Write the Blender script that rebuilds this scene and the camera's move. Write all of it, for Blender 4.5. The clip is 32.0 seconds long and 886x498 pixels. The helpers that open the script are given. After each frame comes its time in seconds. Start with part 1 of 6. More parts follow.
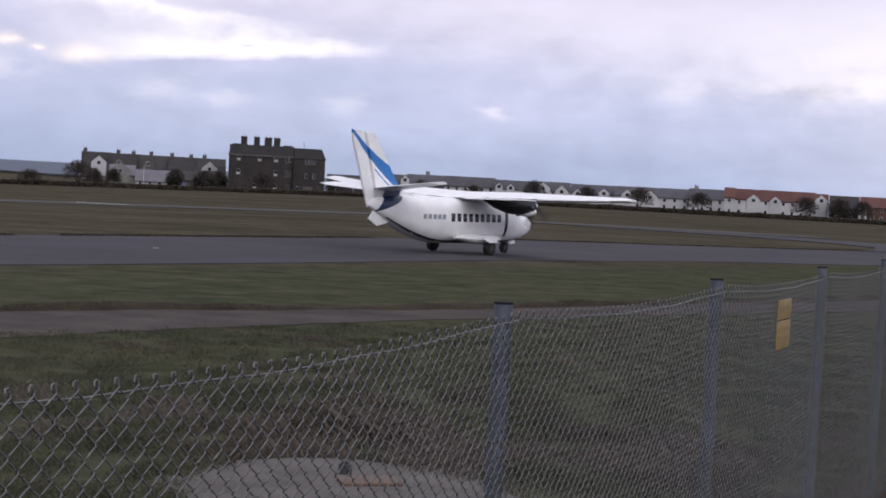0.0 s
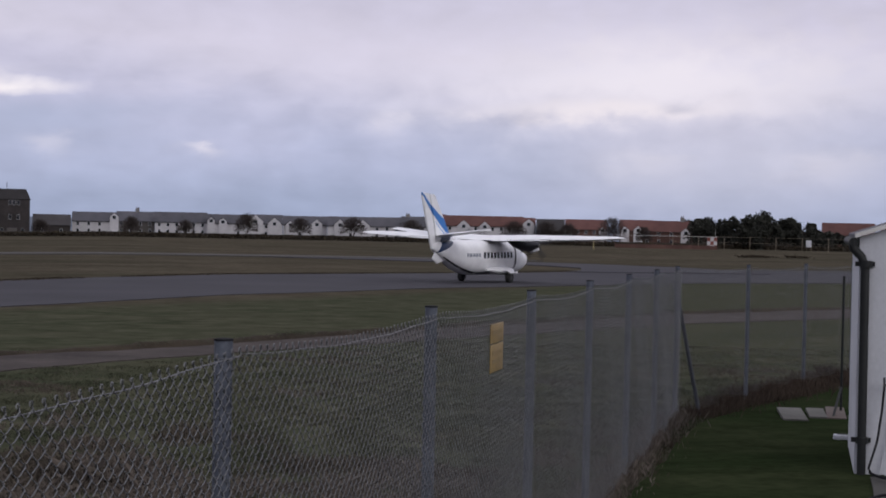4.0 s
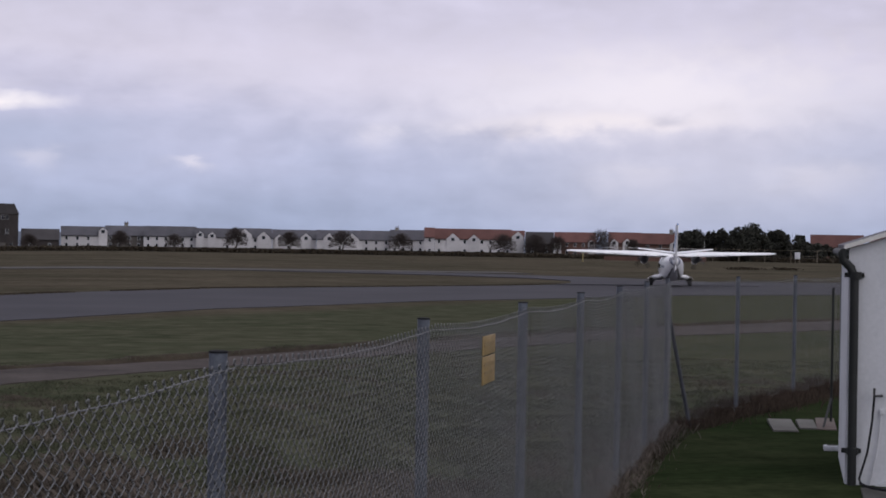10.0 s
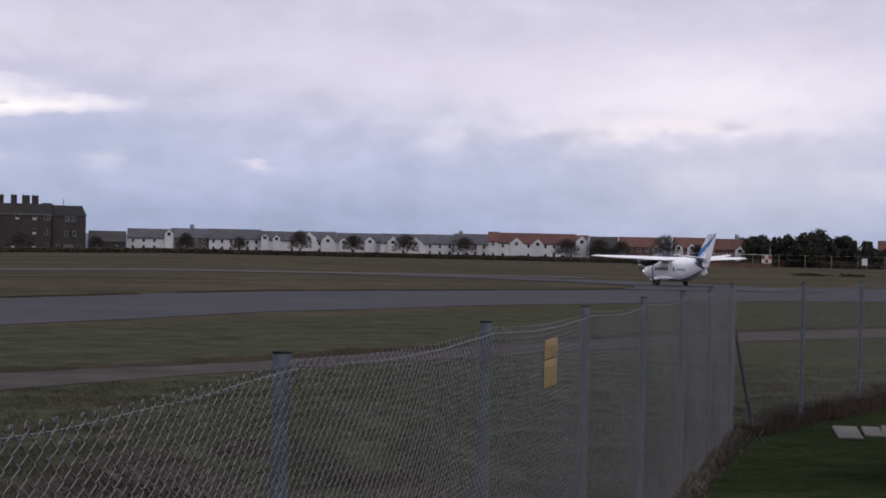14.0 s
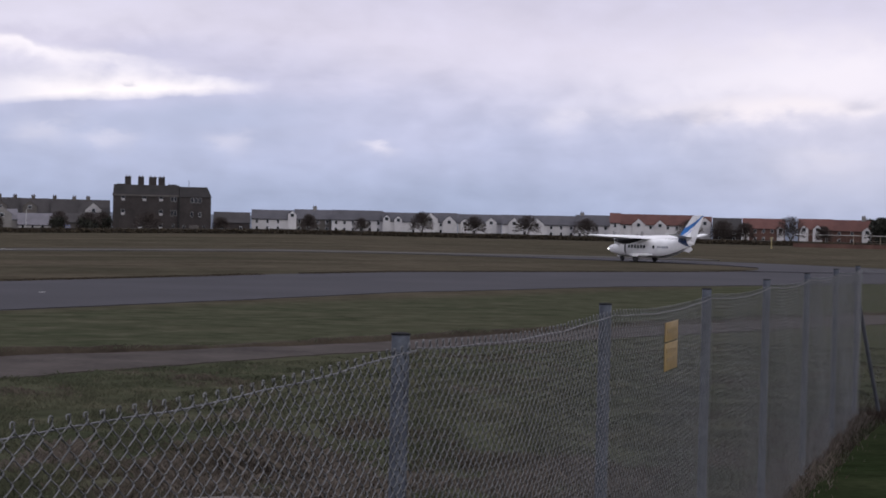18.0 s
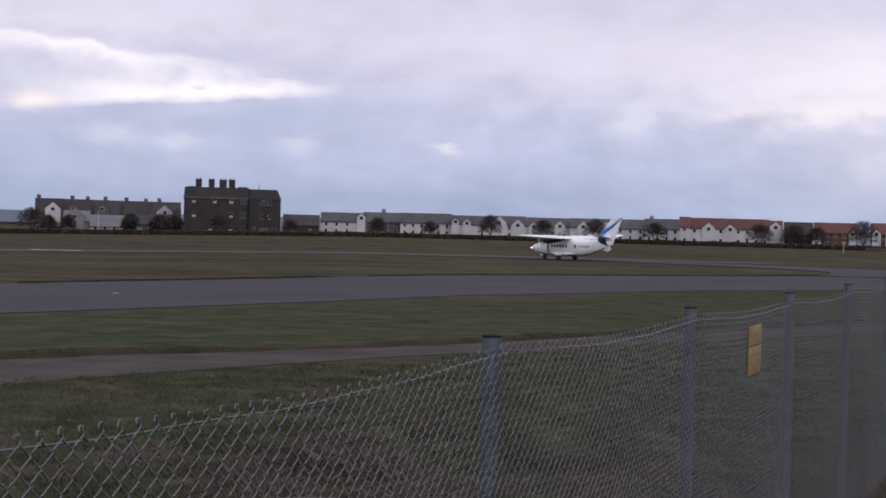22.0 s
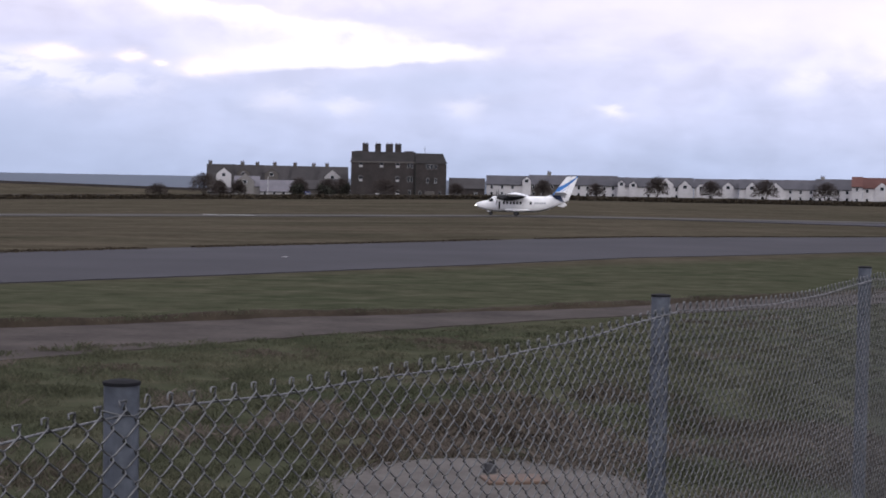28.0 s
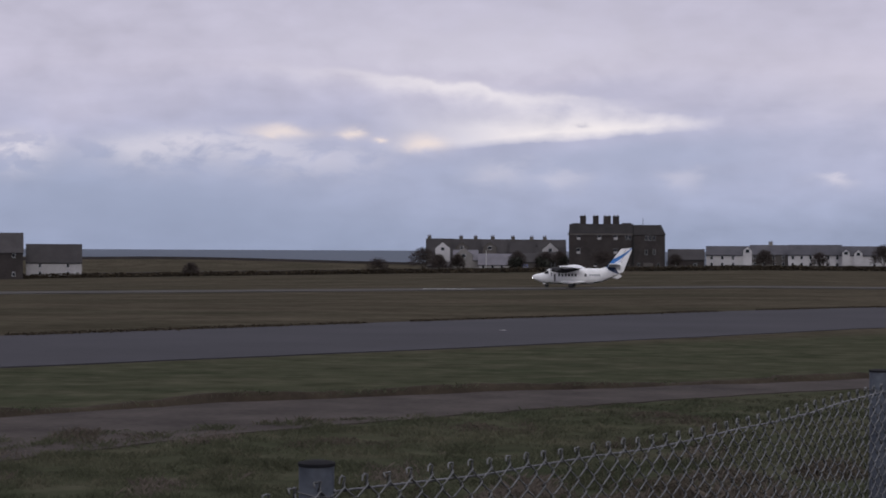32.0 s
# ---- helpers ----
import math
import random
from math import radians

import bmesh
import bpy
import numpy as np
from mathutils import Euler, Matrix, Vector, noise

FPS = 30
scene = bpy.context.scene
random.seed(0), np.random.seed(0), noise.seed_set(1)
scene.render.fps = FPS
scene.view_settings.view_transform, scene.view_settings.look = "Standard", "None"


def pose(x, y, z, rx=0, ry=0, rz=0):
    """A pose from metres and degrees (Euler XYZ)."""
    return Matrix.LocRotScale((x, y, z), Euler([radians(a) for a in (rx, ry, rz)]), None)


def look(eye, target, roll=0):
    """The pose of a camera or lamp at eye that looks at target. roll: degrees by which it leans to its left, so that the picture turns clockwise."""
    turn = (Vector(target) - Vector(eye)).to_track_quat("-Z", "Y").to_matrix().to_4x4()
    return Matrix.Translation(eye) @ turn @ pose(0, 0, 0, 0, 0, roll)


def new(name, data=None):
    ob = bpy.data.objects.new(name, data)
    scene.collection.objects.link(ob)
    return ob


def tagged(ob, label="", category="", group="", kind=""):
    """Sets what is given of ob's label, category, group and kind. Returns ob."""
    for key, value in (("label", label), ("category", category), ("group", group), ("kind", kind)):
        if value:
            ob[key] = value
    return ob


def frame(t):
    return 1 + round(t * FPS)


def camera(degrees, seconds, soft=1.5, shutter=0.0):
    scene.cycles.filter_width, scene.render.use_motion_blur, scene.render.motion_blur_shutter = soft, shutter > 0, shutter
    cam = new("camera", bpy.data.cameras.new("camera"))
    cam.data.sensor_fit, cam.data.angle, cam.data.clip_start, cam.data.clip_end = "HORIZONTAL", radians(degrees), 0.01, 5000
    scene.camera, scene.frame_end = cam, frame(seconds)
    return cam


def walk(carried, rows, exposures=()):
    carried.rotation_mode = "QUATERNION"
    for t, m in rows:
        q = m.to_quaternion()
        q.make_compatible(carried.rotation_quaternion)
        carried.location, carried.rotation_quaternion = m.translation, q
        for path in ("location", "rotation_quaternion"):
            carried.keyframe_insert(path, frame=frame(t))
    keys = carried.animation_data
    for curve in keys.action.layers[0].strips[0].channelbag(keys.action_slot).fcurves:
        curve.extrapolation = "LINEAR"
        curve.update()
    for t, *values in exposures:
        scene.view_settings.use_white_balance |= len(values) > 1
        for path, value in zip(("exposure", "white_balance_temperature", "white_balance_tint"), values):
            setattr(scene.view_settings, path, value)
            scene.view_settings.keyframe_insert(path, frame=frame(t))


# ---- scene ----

# ---------------------------------------------------------------- camera
cam = camera(30.4, 32.0, soft=1.75, shutter=0.35)


def aim(x, y, z, yaw, pitch, roll):
    a, e = radians(yaw), radians(pitch)
    way = Vector((math.sin(a) * math.cos(e), math.cos(a) * math.cos(e), math.sin(e)))
    eye = Vector((x, y, z))
    return look(eye, eye + way * 10, roll)


# seconds, eye, yaw to the right of north, pitch, roll
PATH = [
    (0.0, 0.055, 0.119, 2.447, 1.42, -2.44, 3.10),
    (0.5, 0.061, 0.087, 2.448, 2.09, -1.91, 1.82),
    (1.0, 0.062, 0.074, 2.448, 3.10, -1.61, 1.25),
    (1.5, 0.066, 0.039, 2.445, 4.07, 0.68, 1.08),
    (2.0, 0.078, 0.006, 2.441, 5.57, -0.82, 1.60),
    (2.5, 0.055, 0.029, 2.456, 8.51, -1.87, 1.26),
    (3.0, 0.050, 0.041, 2.464, 9.68, -0.92, 1.92),
    (3.5, 0.040, 0.038, 2.460, 10.63, -0.38, 1.59),
    (4.0, 0.038, 0.029, 2.459, 11.38, -0.96, 1.21),
    (4.5, 0.034, 0.023, 2.459, 11.41, -1.67, 0.75),
    (6.5, 0.050, -0.005, 2.457, 13.75, -1.22, 1.03),
    (7.0, 0.057, -0.009, 2.456, 14.93, -1.20, 0.90),
    (7.5, 0.045, -0.007, 2.458, 13.78, -0.97, 1.46),
    (8.0, 0.034, -0.009, 2.454, 12.84, -0.76, 1.48),
    (8.5, 0.035, -0.011, 2.455, 11.97, -1.17, 1.89),
    (9.0, 0.046, -0.000, 2.453, 13.54, -1.33, 1.44),
    (9.5, 0.028, 0.012, 2.454, 11.62, -1.04, 1.56),
    (10.0, 0.018, 0.004, 2.454, 11.75, -0.49, 1.01),
    (10.5, -0.002, 0.009, 2.448, 9.49, -0.85, 1.07),
    (11.0, 0.000, 0.003, 2.446, 10.80, -0.80, 0.78),
    (11.5, 0.003, -0.000, 2.448, 11.07, -1.28, 2.43),
    (12.0, 0.017, -0.003, 2.449, 11.91, -1.35, 1.25),
    (12.5, 0.009, -0.011, 2.448, 11.37, -0.92, 1.80),
    (13.0, -0.002, -0.001, 2.450, 9.27, -0.83, 1.64),
    (13.5, 0.019, -0.014, 2.448, 9.57, -0.62, 1.27),
    (15.5, 0.004, -0.050, 2.459, 8.81, -0.09, 2.03),
    (16.0, 0.007, -0.054, 2.458, 8.06, -0.65, 1.84),
    (16.5, 0.020, -0.049, 2.453, 7.70, -0.99, 1.69),
    (17.0, 0.028, -0.044, 2.455, 6.37, -0.56, 1.16),
    (17.5, 0.033, -0.040, 2.457, 5.62, -0.69, 1.73),
    (18.0, 0.026, -0.036, 2.454, 5.27, -1.15, 1.34),
    (18.5, 0.011, -0.030, 2.453, 5.41, -1.30, 0.58),
    (19.0, 0.005, -0.027, 2.447, 5.27, -1.42, -0.30),
    (19.5, 0.005, -0.018, 2.449, 4.96, -1.03, 0.87),
    (20.0, 0.009, -0.026, 2.450, 4.26, -1.32, 0.48),
    (20.5, -0.003, -0.026, 2.448, 5.03, -1.39, 0.93),
    (21.0, -0.017, -0.014, 2.448, 3.95, -1.43, 0.80),
    (21.5, -0.028, -0.021, 2.446, 3.45, -1.27, 1.08),
    (22.0, -0.052, -0.011, 2.447, 2.87, -1.10, 1.53),
    (22.5, -0.048, -0.007, 2.451, 1.48, -1.32, 1.79),
    (23.0, -0.046, -0.013, 2.449, 0.15, -1.24, 1.84),
    (23.5, -0.053, -0.024, 2.446, -0.25, -0.78, 1.39),
    (24.0, -0.065, -0.029, 2.448, -1.59, -1.57, 1.33),
    (24.5, -0.054, -0.035, 2.447, -0.22, -1.24, 1.55),
    (25.0, -0.049, -0.031, 2.451, -0.26, -0.85, 1.72),
    (25.5, -0.051, -0.019, 2.453, -2.62, -0.73, 1.35),
    (27.5, -0.060, 0.003, 2.431, -2.77, -2.52, 1.47),
    (28.0, -0.057, 0.010, 2.434, -2.92, -2.53, 1.04),
    (28.5, -0.065, 0.003, 2.440, -5.13, -2.56, 1.20),
    (29.0, -0.063, -0.002, 2.440, -5.72, -1.99, 1.30),
    (29.5, -0.069, -0.006, 2.439, -6.17, -1.75, 1.28),
    (30.0, -0.078, -0.006, 2.429, -5.82, -2.81, 0.56),
    (30.5, -0.080, 0.021, 2.426, -7.87, -2.34, 1.06),
    (31.0, -0.053, 0.031, 2.435, -9.15, -1.34, 1.74),
    (31.5, -0.034, 0.045, 2.440, -9.89, 0.05, 1.70),
    (32.0, -0.019, 0.064, 2.443, -10.61, -0.06, 0.26),
]
EXPOSURES = [(0.0, 0.37), (1.0, 0.37), (2.0, -0.2), (3.0, 0.3), (4.0, 0.05), (7.0, 0.16), (9.0, 0.10), (12.0, 0.16), (13.0, 0.2), (16.0, -0.06), (17.0, 0.09), (19.0, 0.21), (23.0, 0.25), (24.0, 0.38), (25.0, 0.26), (28.0, 0.57), (30.0, 0.5), (31.0, 0.43), (32.0, -0.12)]
walk(cam, [(r[0], aim(*r[1:])) for r in PATH], EXPOSURES)

# ---------------------------------------------------------------- world and sun
SUN_AZ, SUN_EL = 158.0, 28.0


class Net:
    """A short way to write node trees."""

    def __init__(self, tree):
        self.tree = tree
        tree.nodes.clear()

    def node(self, kind, inputs=None, **props):
        n = self.tree.nodes.new(kind)
        if "operation" in props:
            n.operation = props["operation"]
        if "use_clamp" in props:
            n.use_clamp = props["use_clamp"]
        if "data_type" in props:
            n.data_type = props["data_type"]
        if "blend_type" in props:
            n.blend_type = props["blend_type"]
        for k, v in (inputs or {}).items():
            if hasattr(v, "is_output"):
                self.tree.links.new(v, n.inputs[k])
            else:
                n.inputs[k].default_value = v
        return n

    def math(self, op, a, b=0.0, c=0.0, clamp=False):
        return self.node("ShaderNodeMath", {0: a, 1: b, 2: c}, operation=op, use_clamp=clamp).outputs[0]

    def mix(self, f, a, b, mode="MIX"):
        n = self.node("ShaderNodeMix", {0: f, 6: a, 7: b}, data_type="RGBA", blend_type=mode)
        return n.outputs[2]

    def ramp(self, f, stops, interp="LINEAR"):
        n = self.node("ShaderNodeValToRGB", {0: f})
        n.color_ramp.interpolation = interp
        el = n.color_ramp.elements
        while len(el) < len(stops):
            el.new(0.5)
        for e, (p, c) in zip(el, stops):
            e.position = p
            e.color = c if isinstance(c, tuple) and len(c) == 4 else ((*c, 1.0) if isinstance(c, tuple) else (c, c, c, 1.0))
        return n.outputs[0]

    def noise(self, vec, scale, detail=4.0, rough=0.55, dist=0.0):
        return self.node("ShaderNodeTexNoise", {"Vector": vec, "Scale": scale, "Detail": detail, "Roughness": rough, "Distortion": dist}).outputs[0]


def build_world():
    world = bpy.data.worlds.new("overcast_evening")
    scene.world = world
    world.use_nodes = True
    n = Net(world.node_tree)
    sky_node = n.node("ShaderNodeTexSky")
    sky_node.sky_type, sky_node.sun_disc = "NISHITA", False
    sky_node.sun_elevation, sky_node.sun_rotation = radians(SUN_EL), radians(SUN_AZ)
    sky = sky_node.outputs[0]
    way = n.node("ShaderNodeTexCoord").outputs["Generated"]
    sep = n.node("ShaderNodeSeparateXYZ", {0: way})
    x, y, z = sep.outputs[0], sep.outputs[1], sep.outputs[2]
    az = n.math("MULTIPLY", n.math("ARCTAN2", x, y), 57.2958)
    el = n.math("MULTIPLY", n.math("ARCSINE", z), 57.2958)
    # cloud sheets, flattened towards the horizon
    flat = n.node("ShaderNodeCombineXYZ", {0: n.math("MULTIPLY", az, 0.1), 1: n.math("MULTIPLY", el, 0.36), 2: 0.3}).outputs[0]
    soft = n.noise(flat, 1.1, 3.0, 0.45, 0.3)
    fine = n.noise(flat, 3.2, 4.0, 0.48, 0.3)
    puff = n.noise(n.node("ShaderNodeCombineXYZ", {0: n.math("MULTIPLY", az, 0.3), 1: n.math("MULTIPLY", el, 0.6), 2: 4.0}).outputs[0], 2.2, 5.0, 0.55, 0.3)
    billow = n.noise(n.node("ShaderNodeCombineXYZ", {0: n.math("MULTIPLY", az, 0.62), 1: n.math("MULTIPLY", el, 0.95), 2: 9.0}).outputs[0], 1.1, 5.0, 0.48, 0.2)
    wavy = n.math("ADD", el, n.math("MULTIPLY", n.math("SUBTRACT", soft, 0.5), 3.0))
    # height bands: blue-grey low, lavender white above, brightest overhead
    base = n.ramp(n.math("MULTIPLY", n.math("ADD", wavy, 1.0), 0.011, clamp=True),
                  [(0.0, (0.325, 0.38, 0.54)), (0.016, (0.35, 0.40, 0.565)), (0.036, (0.42, 0.455, 0.63)), (0.058, (0.50, 0.50, 0.66)),
                   (0.078, (0.58, 0.55, 0.68)), (0.13, (0.56, 0.535, 0.65)), (0.35, (0.70, 0.70, 0.80)), (1.0, (1.0, 1.0, 1.08))])
    tone = n.math("ADD", n.math("MULTIPLY", soft, 0.20), n.math("MULTIPLY", fine, 0.22))
    tone = n.math("ADD", tone, n.math("MULTIPLY", billow, 0.26))
    tone = n.math("ADD", tone, 0.67)
    cloudy = n.mix(1.0, base, n.node("ShaderNodeCombineColor", {0: tone, 1: tone, 2: tone}).outputs[0], "MULTIPLY")

    def lobe(a0, e0, wa, up, down, tilt, wob, grain):
        """A cloud about a bearing and height; up and down: its softness above and below."""
        da = n.math("ADD", n.math("SUBTRACT", az, a0), n.math("MULTIPLY", n.math("SUBTRACT", grain, 0.5), wob * 2.0))
        de = n.math("SUBTRACT", n.math("SUBTRACT", el, e0), n.math("MULTIPLY", da, tilt))
        de = n.math("ADD", de, n.math("MULTIPLY", n.math("SUBTRACT", grain, 0.5), wob))
        above = n.math("GREATER_THAN", de, 0.0)
        we = n.math("ADD", n.math("MULTIPLY", above, up - down), down)
        r = n.math("ADD", n.math("POWER", n.math("ABSOLUTE", n.math("DIVIDE", da, wa)), 2.0),
                   n.math("POWER", n.math("ABSOLUTE", n.math("DIVIDE", de, we)), 2.0))
        return n.math("EXPONENT", n.math("MULTIPLY", r, -1.0))

    def lay(col, shape, amount, paint):
        return n.mix(n.math("MULTIPLY", shape, amount, clamp=True), col, (*paint, 1.0))

    white, warm, grey = (0.96, 0.90, 0.93), (0.98, 0.84, 0.78), (0.33, 0.36, 0.47)
    # broad bright sheets
    cloudy = lay(cloudy, lobe(-9.0, 6.6, 8.5, 1.5, 0.8, 0.0, 2.2, billow), 0.30, (0.80, 0.76, 0.84))
    cloudy = lay(cloudy, lobe(19.0, 4.9, 8.5, 1.8, 1.3, 0.02, 2.0, billow), 0.85, (0.90, 0.84, 0.90))
    cloudy = lay(cloudy, lobe(21.0, 2.4, 7.0, 2.2, 2.2, 0.0, 1.0, billow), 0.40, (0.66, 0.63, 0.71))
    cloudy = lay(cloudy, lobe(5.0, 5.5, 6.0, 1.6, 1.0, 0.0, 2.0, fine), 0.45, (0.76, 0.71, 0.82))
    # the bright wedge: sharp lower edge, softer sloping top, tapering to a tip
    cloudy = lay(cloudy, lobe(-3.5, 3.3, 6.0, 0.5, 0.9, 0.08, 0.6, fine), 0.5, (0.37, 0.42, 0.585))
    rag = n.math("ADD", n.math("MULTIPLY", n.math("SUBTRACT", billow, 0.5), 0.55), n.math("MULTIPLY", n.math("SUBTRACT", fine, 0.5), 0.35))
    low = n.math("ADD", n.math("MULTIPLY", az, 0.081), 4.22)
    top = n.math("ADD", n.math("MULTIPLY", az, -0.124), 4.40)
    over = n.math("DIVIDE", n.math("ADD", n.math("SUBTRACT", el, low), n.math("MULTIPLY", rag, 0.6)), 0.34, clamp=True)
    under = n.math("DIVIDE", n.math("ADD", n.math("SUBTRACT", top, el), n.math("MULTIPLY", rag, 2.4)), 1.5, clamp=True)
    near_tip = n.math("DIVIDE", n.math("ADD", az, 13.5), 6.5, clamp=True)
    wedge = n.math("MULTIPLY", n.math("MULTIPLY", over, under), n.math("MULTIPLY", near_tip, n.math("SUBTRACT", 1.0, n.math("MULTIPLY", n.math("ADD", az, 2.5), 0.33, clamp=True))))
    glow = n.math("EXPONENT", n.math("MULTIPLY", n.math("POWER", n.math("DIVIDE", n.math("SUBTRACT", el, n.math("ADD", low, 0.30)), 0.9), 2.0), -1.0))
    glow = n.math("MULTIPLY", glow, n.math("EXPONENT", n.math("MULTIPLY", n.math("POWER", n.math("DIVIDE", n.math("ADD", az, 4.6), 4.8), 2.0), -1.0)))
    cloudy = lay(cloudy, wedge, 0.85, (0.93, 0.87, 0.91))
    cloudy = lay(cloudy, n.math("MULTIPLY", wedge, glow), 1.0, (1.08, 1.0, 0.97))
    cloudy = lay(cloudy, lobe(-9.6, 5.55, 4.4, 0.14, 0.32, -0.11, 0.7, billow), 0.75, white)
    # lit puffs
    for a0, e0, wa, h in ((-11.3, 3.6, 0.75, 0.30), (-12.9, 3.7, 0.25, 0.12), (-13.8, 3.95, 0.45, 0.2), (-16.3, 4.0, 1.1, 0.22)):
        cloudy = lay(cloudy, lobe(a0, e0, wa, h, h * 0.8, 0.0, 0.6, puff), 0.85, warm)
    crisp = n.ramp(puff, [(0.40, 0.15), (0.54, 1.0)])
    # heaped clouds with crisp tops
    for a0, e0, wa, h, k in ((-25.2, 3.5, 1.2, 0.4, 0.75), (-21.0, 3.5, 1.5, 0.35, 0.6), (-19.3, 3.75, 1.6, 0.35, 0.6), (-17.0, 3.6, 1.8, 0.35, 0.5), (-14.6, 3.2, 2.0, 0.35, 0.35), (-8.6, 2.7, 1.0, 0.3, 0.28), (-6.4, 2.5, 0.8, 0.22, 0.28), (-2.3, 2.5, 0.7, 0.25, 0.25),
                             (2.9, 2.4, 0.7, 0.12, 0.45), (9.4, 3.55, 0.7, 0.25, 0.3), (18.4, 2.35, 1.6, 0.4, 0.28), (24.5, 2.35, 2.0, 0.4, 0.28)):
        cloudy = lay(cloudy, n.math("MULTIPLY", lobe(a0, e0, wa, h, h * 2.0, 0.0, 1.0, puff), crisp if a0 < -12 else 1.0), min(1.0, k * 1.3), (0.80, 0.76, 0.85))
    cloudy = lay(cloudy, lobe(17.0, 3.95, 4.5, 0.35, 0.25, 0.03, 1.0, billow), 0.55, (0.97, 0.88, 0.88))
    # small dark wisps
    for a0, e0, wa, h in ((13.9, 3.6, 0.9, 0.28), (19.5, 4.05, 0.6, 0.28), (-5.75, 4.25, 0.26, 0.09)):
        cloudy = lay(cloudy, lobe(a0, e0, wa, h, h * 0.7, 0.0, 0.7, puff), 0.5, (0.42, 0.42, 0.54))
    # the bluer, darker air low over the sea
    cloudy = lay(cloudy, lobe(-20.0, 1.1, 8.0, 1.8, 1.6, 0.0, 0.6, soft), 0.7, (0.30, 0.355, 0.51))
    cloudy = n.mix(1.0, cloudy, (1.0, 0.995, 1.01, 1.0), "MULTIPLY")
    mixed = n.mix(0.96, n.mix(1.0, sky, (0.10, 0.10, 0.10, 1.0), "MULTIPLY"), cloudy)
    bg = n.node("ShaderNodeBackground", {"Color": mixed, "Strength": 1.0})
    out = n.node("ShaderNodeOutputWorld")
    n.tree.links.new(bg.outputs[0], out.inputs[0])


build_world()
sun = bpy.data.lights.new("sun", "SUN")
sun.energy, sun.angle, sun.color = 0.75, radians(40), (1.0, 0.96, 0.92)
sun_ob = new("sun", sun)
_way = Vector((math.sin(radians(SUN_AZ)), math.cos(radians(SUN_AZ)), math.tan(radians(SUN_EL)))).normalized()
sun_ob.matrix_world = look(_way * 60, (0, 0, 0))

# ---------------------------------------------------------------- materials
def material(name, rough=0.7, metal=0.0, spec=0.4):
    m = bpy.data.materials.new(name)
    m.use_nodes = True
    n = Net(m.node_tree)
    out = n.node("ShaderNodeOutputMaterial")
    b = n.node("ShaderNodeBsdfPrincipled", {"Roughness": rough, "Metallic": metal, "Specular IOR Level": spec})
    n.tree.links.new(b.outputs[0], out.inputs[0])
    return m, n, b


def place(n, world=True):
    if world:
        return n.node("ShaderNodeNewGeometry").outputs["Position"]
    return n.node("ShaderNodeTexCoord").outputs["Object"]


def speckled(name, dark, light, scale=3.0, fine=40.0, rough=0.8, metal=0.0, bump=0.2, world=False, spec=0.3, vary=0.0):
    """A surface that varies at two scales, with a little relief."""
    m, n, b = material(name, rough, metal, spec)
    p = place(n, world)
    big, small = n.noise(p, scale, 4.0), n.noise(p, fine, 3.0)
    f = n.math("ADD", n.math("MULTIPLY", big, 0.65), n.math("MULTIPLY", small, 0.35))
    f = n.math("MULTIPLY_ADD", n.math("SUBTRACT", f, 0.5), 2.6, 0.5, clamp=True)
    col = n.mix(f, (*dark, 1), (*light, 1))
    if vary:
        r = n.node("ShaderNodeObjectInfo").outputs["Random"]
        k = n.math("MULTIPLY_ADD", r, vary, 1.0 - vary / 2)
        col = n.mix(1.0, col, n.node("ShaderNodeCombineColor", {0: k, 1: k, 2: k}).outputs[0], "MULTIPLY")
    n.tree.links.new(col, b.inputs["Base Color"])
    if bump:
        bp = n.node("ShaderNodeBump", {"Strength": bump, "Distance": 0.02, "Height": f})
        n.tree.links.new(bp.outputs[0], b.inputs["Normal"])
    return m


def turf(name, cols, scale, bump=0.6):
    """Grass seen as a surface: patches of colour at three scales."""
    m, n, b = material(name, 0.95, 0.0, 0.0)
    p = place(n)
    flat = n.node("ShaderNodeVectorMath", {0: p, 1: (0.55, 1.0, 0.3)}, operation="MULTIPLY").outputs[0]
    a, c, d = n.noise(flat, scale, 5.0, 0.6), n.noise(flat, scale * 7, 4.0, 0.6), n.noise(flat, scale * 45, 3.0)
    col = n.mix(n.ramp(a, [(0.40, 0.0), (0.60, 1.0)]), (*cols[0], 1), (*cols[1], 1))
    col = n.mix(n.ramp(c, [(0.45, 0.0), (0.7, 0.8)]), col, (*cols[2], 1))
    k = n.math("MULTIPLY_ADD", d, 1.1, 0.45)
    col = n.mix(1.0, col, n.node("ShaderNodeCombineColor", {0: k, 1: k, 2: k}).outputs[0], "MULTIPLY")
    n.tree.links.new(col, b.inputs["Base Color"])
    bp = n.node("ShaderNodeBump", {"Strength": bump, "Distance": 0.08, "Height": n.math("ADD", c, d)})
    n.tree.links.new(bp.outputs[0], b.inputs["Normal"])
    return m


def blades(name, a, c):
    """Leaves and grass blades, each island a little different."""
    m, n, b = material(name, 0.85, 0.0, 0.05)
    r = n.node("ShaderNodeNewGeometry").outputs["Random Per Island"]
    col = n.mix(r, (*a, 1), (*c, 1))
    n.tree.links.new(col, b.inputs["Base Color"])
    return m


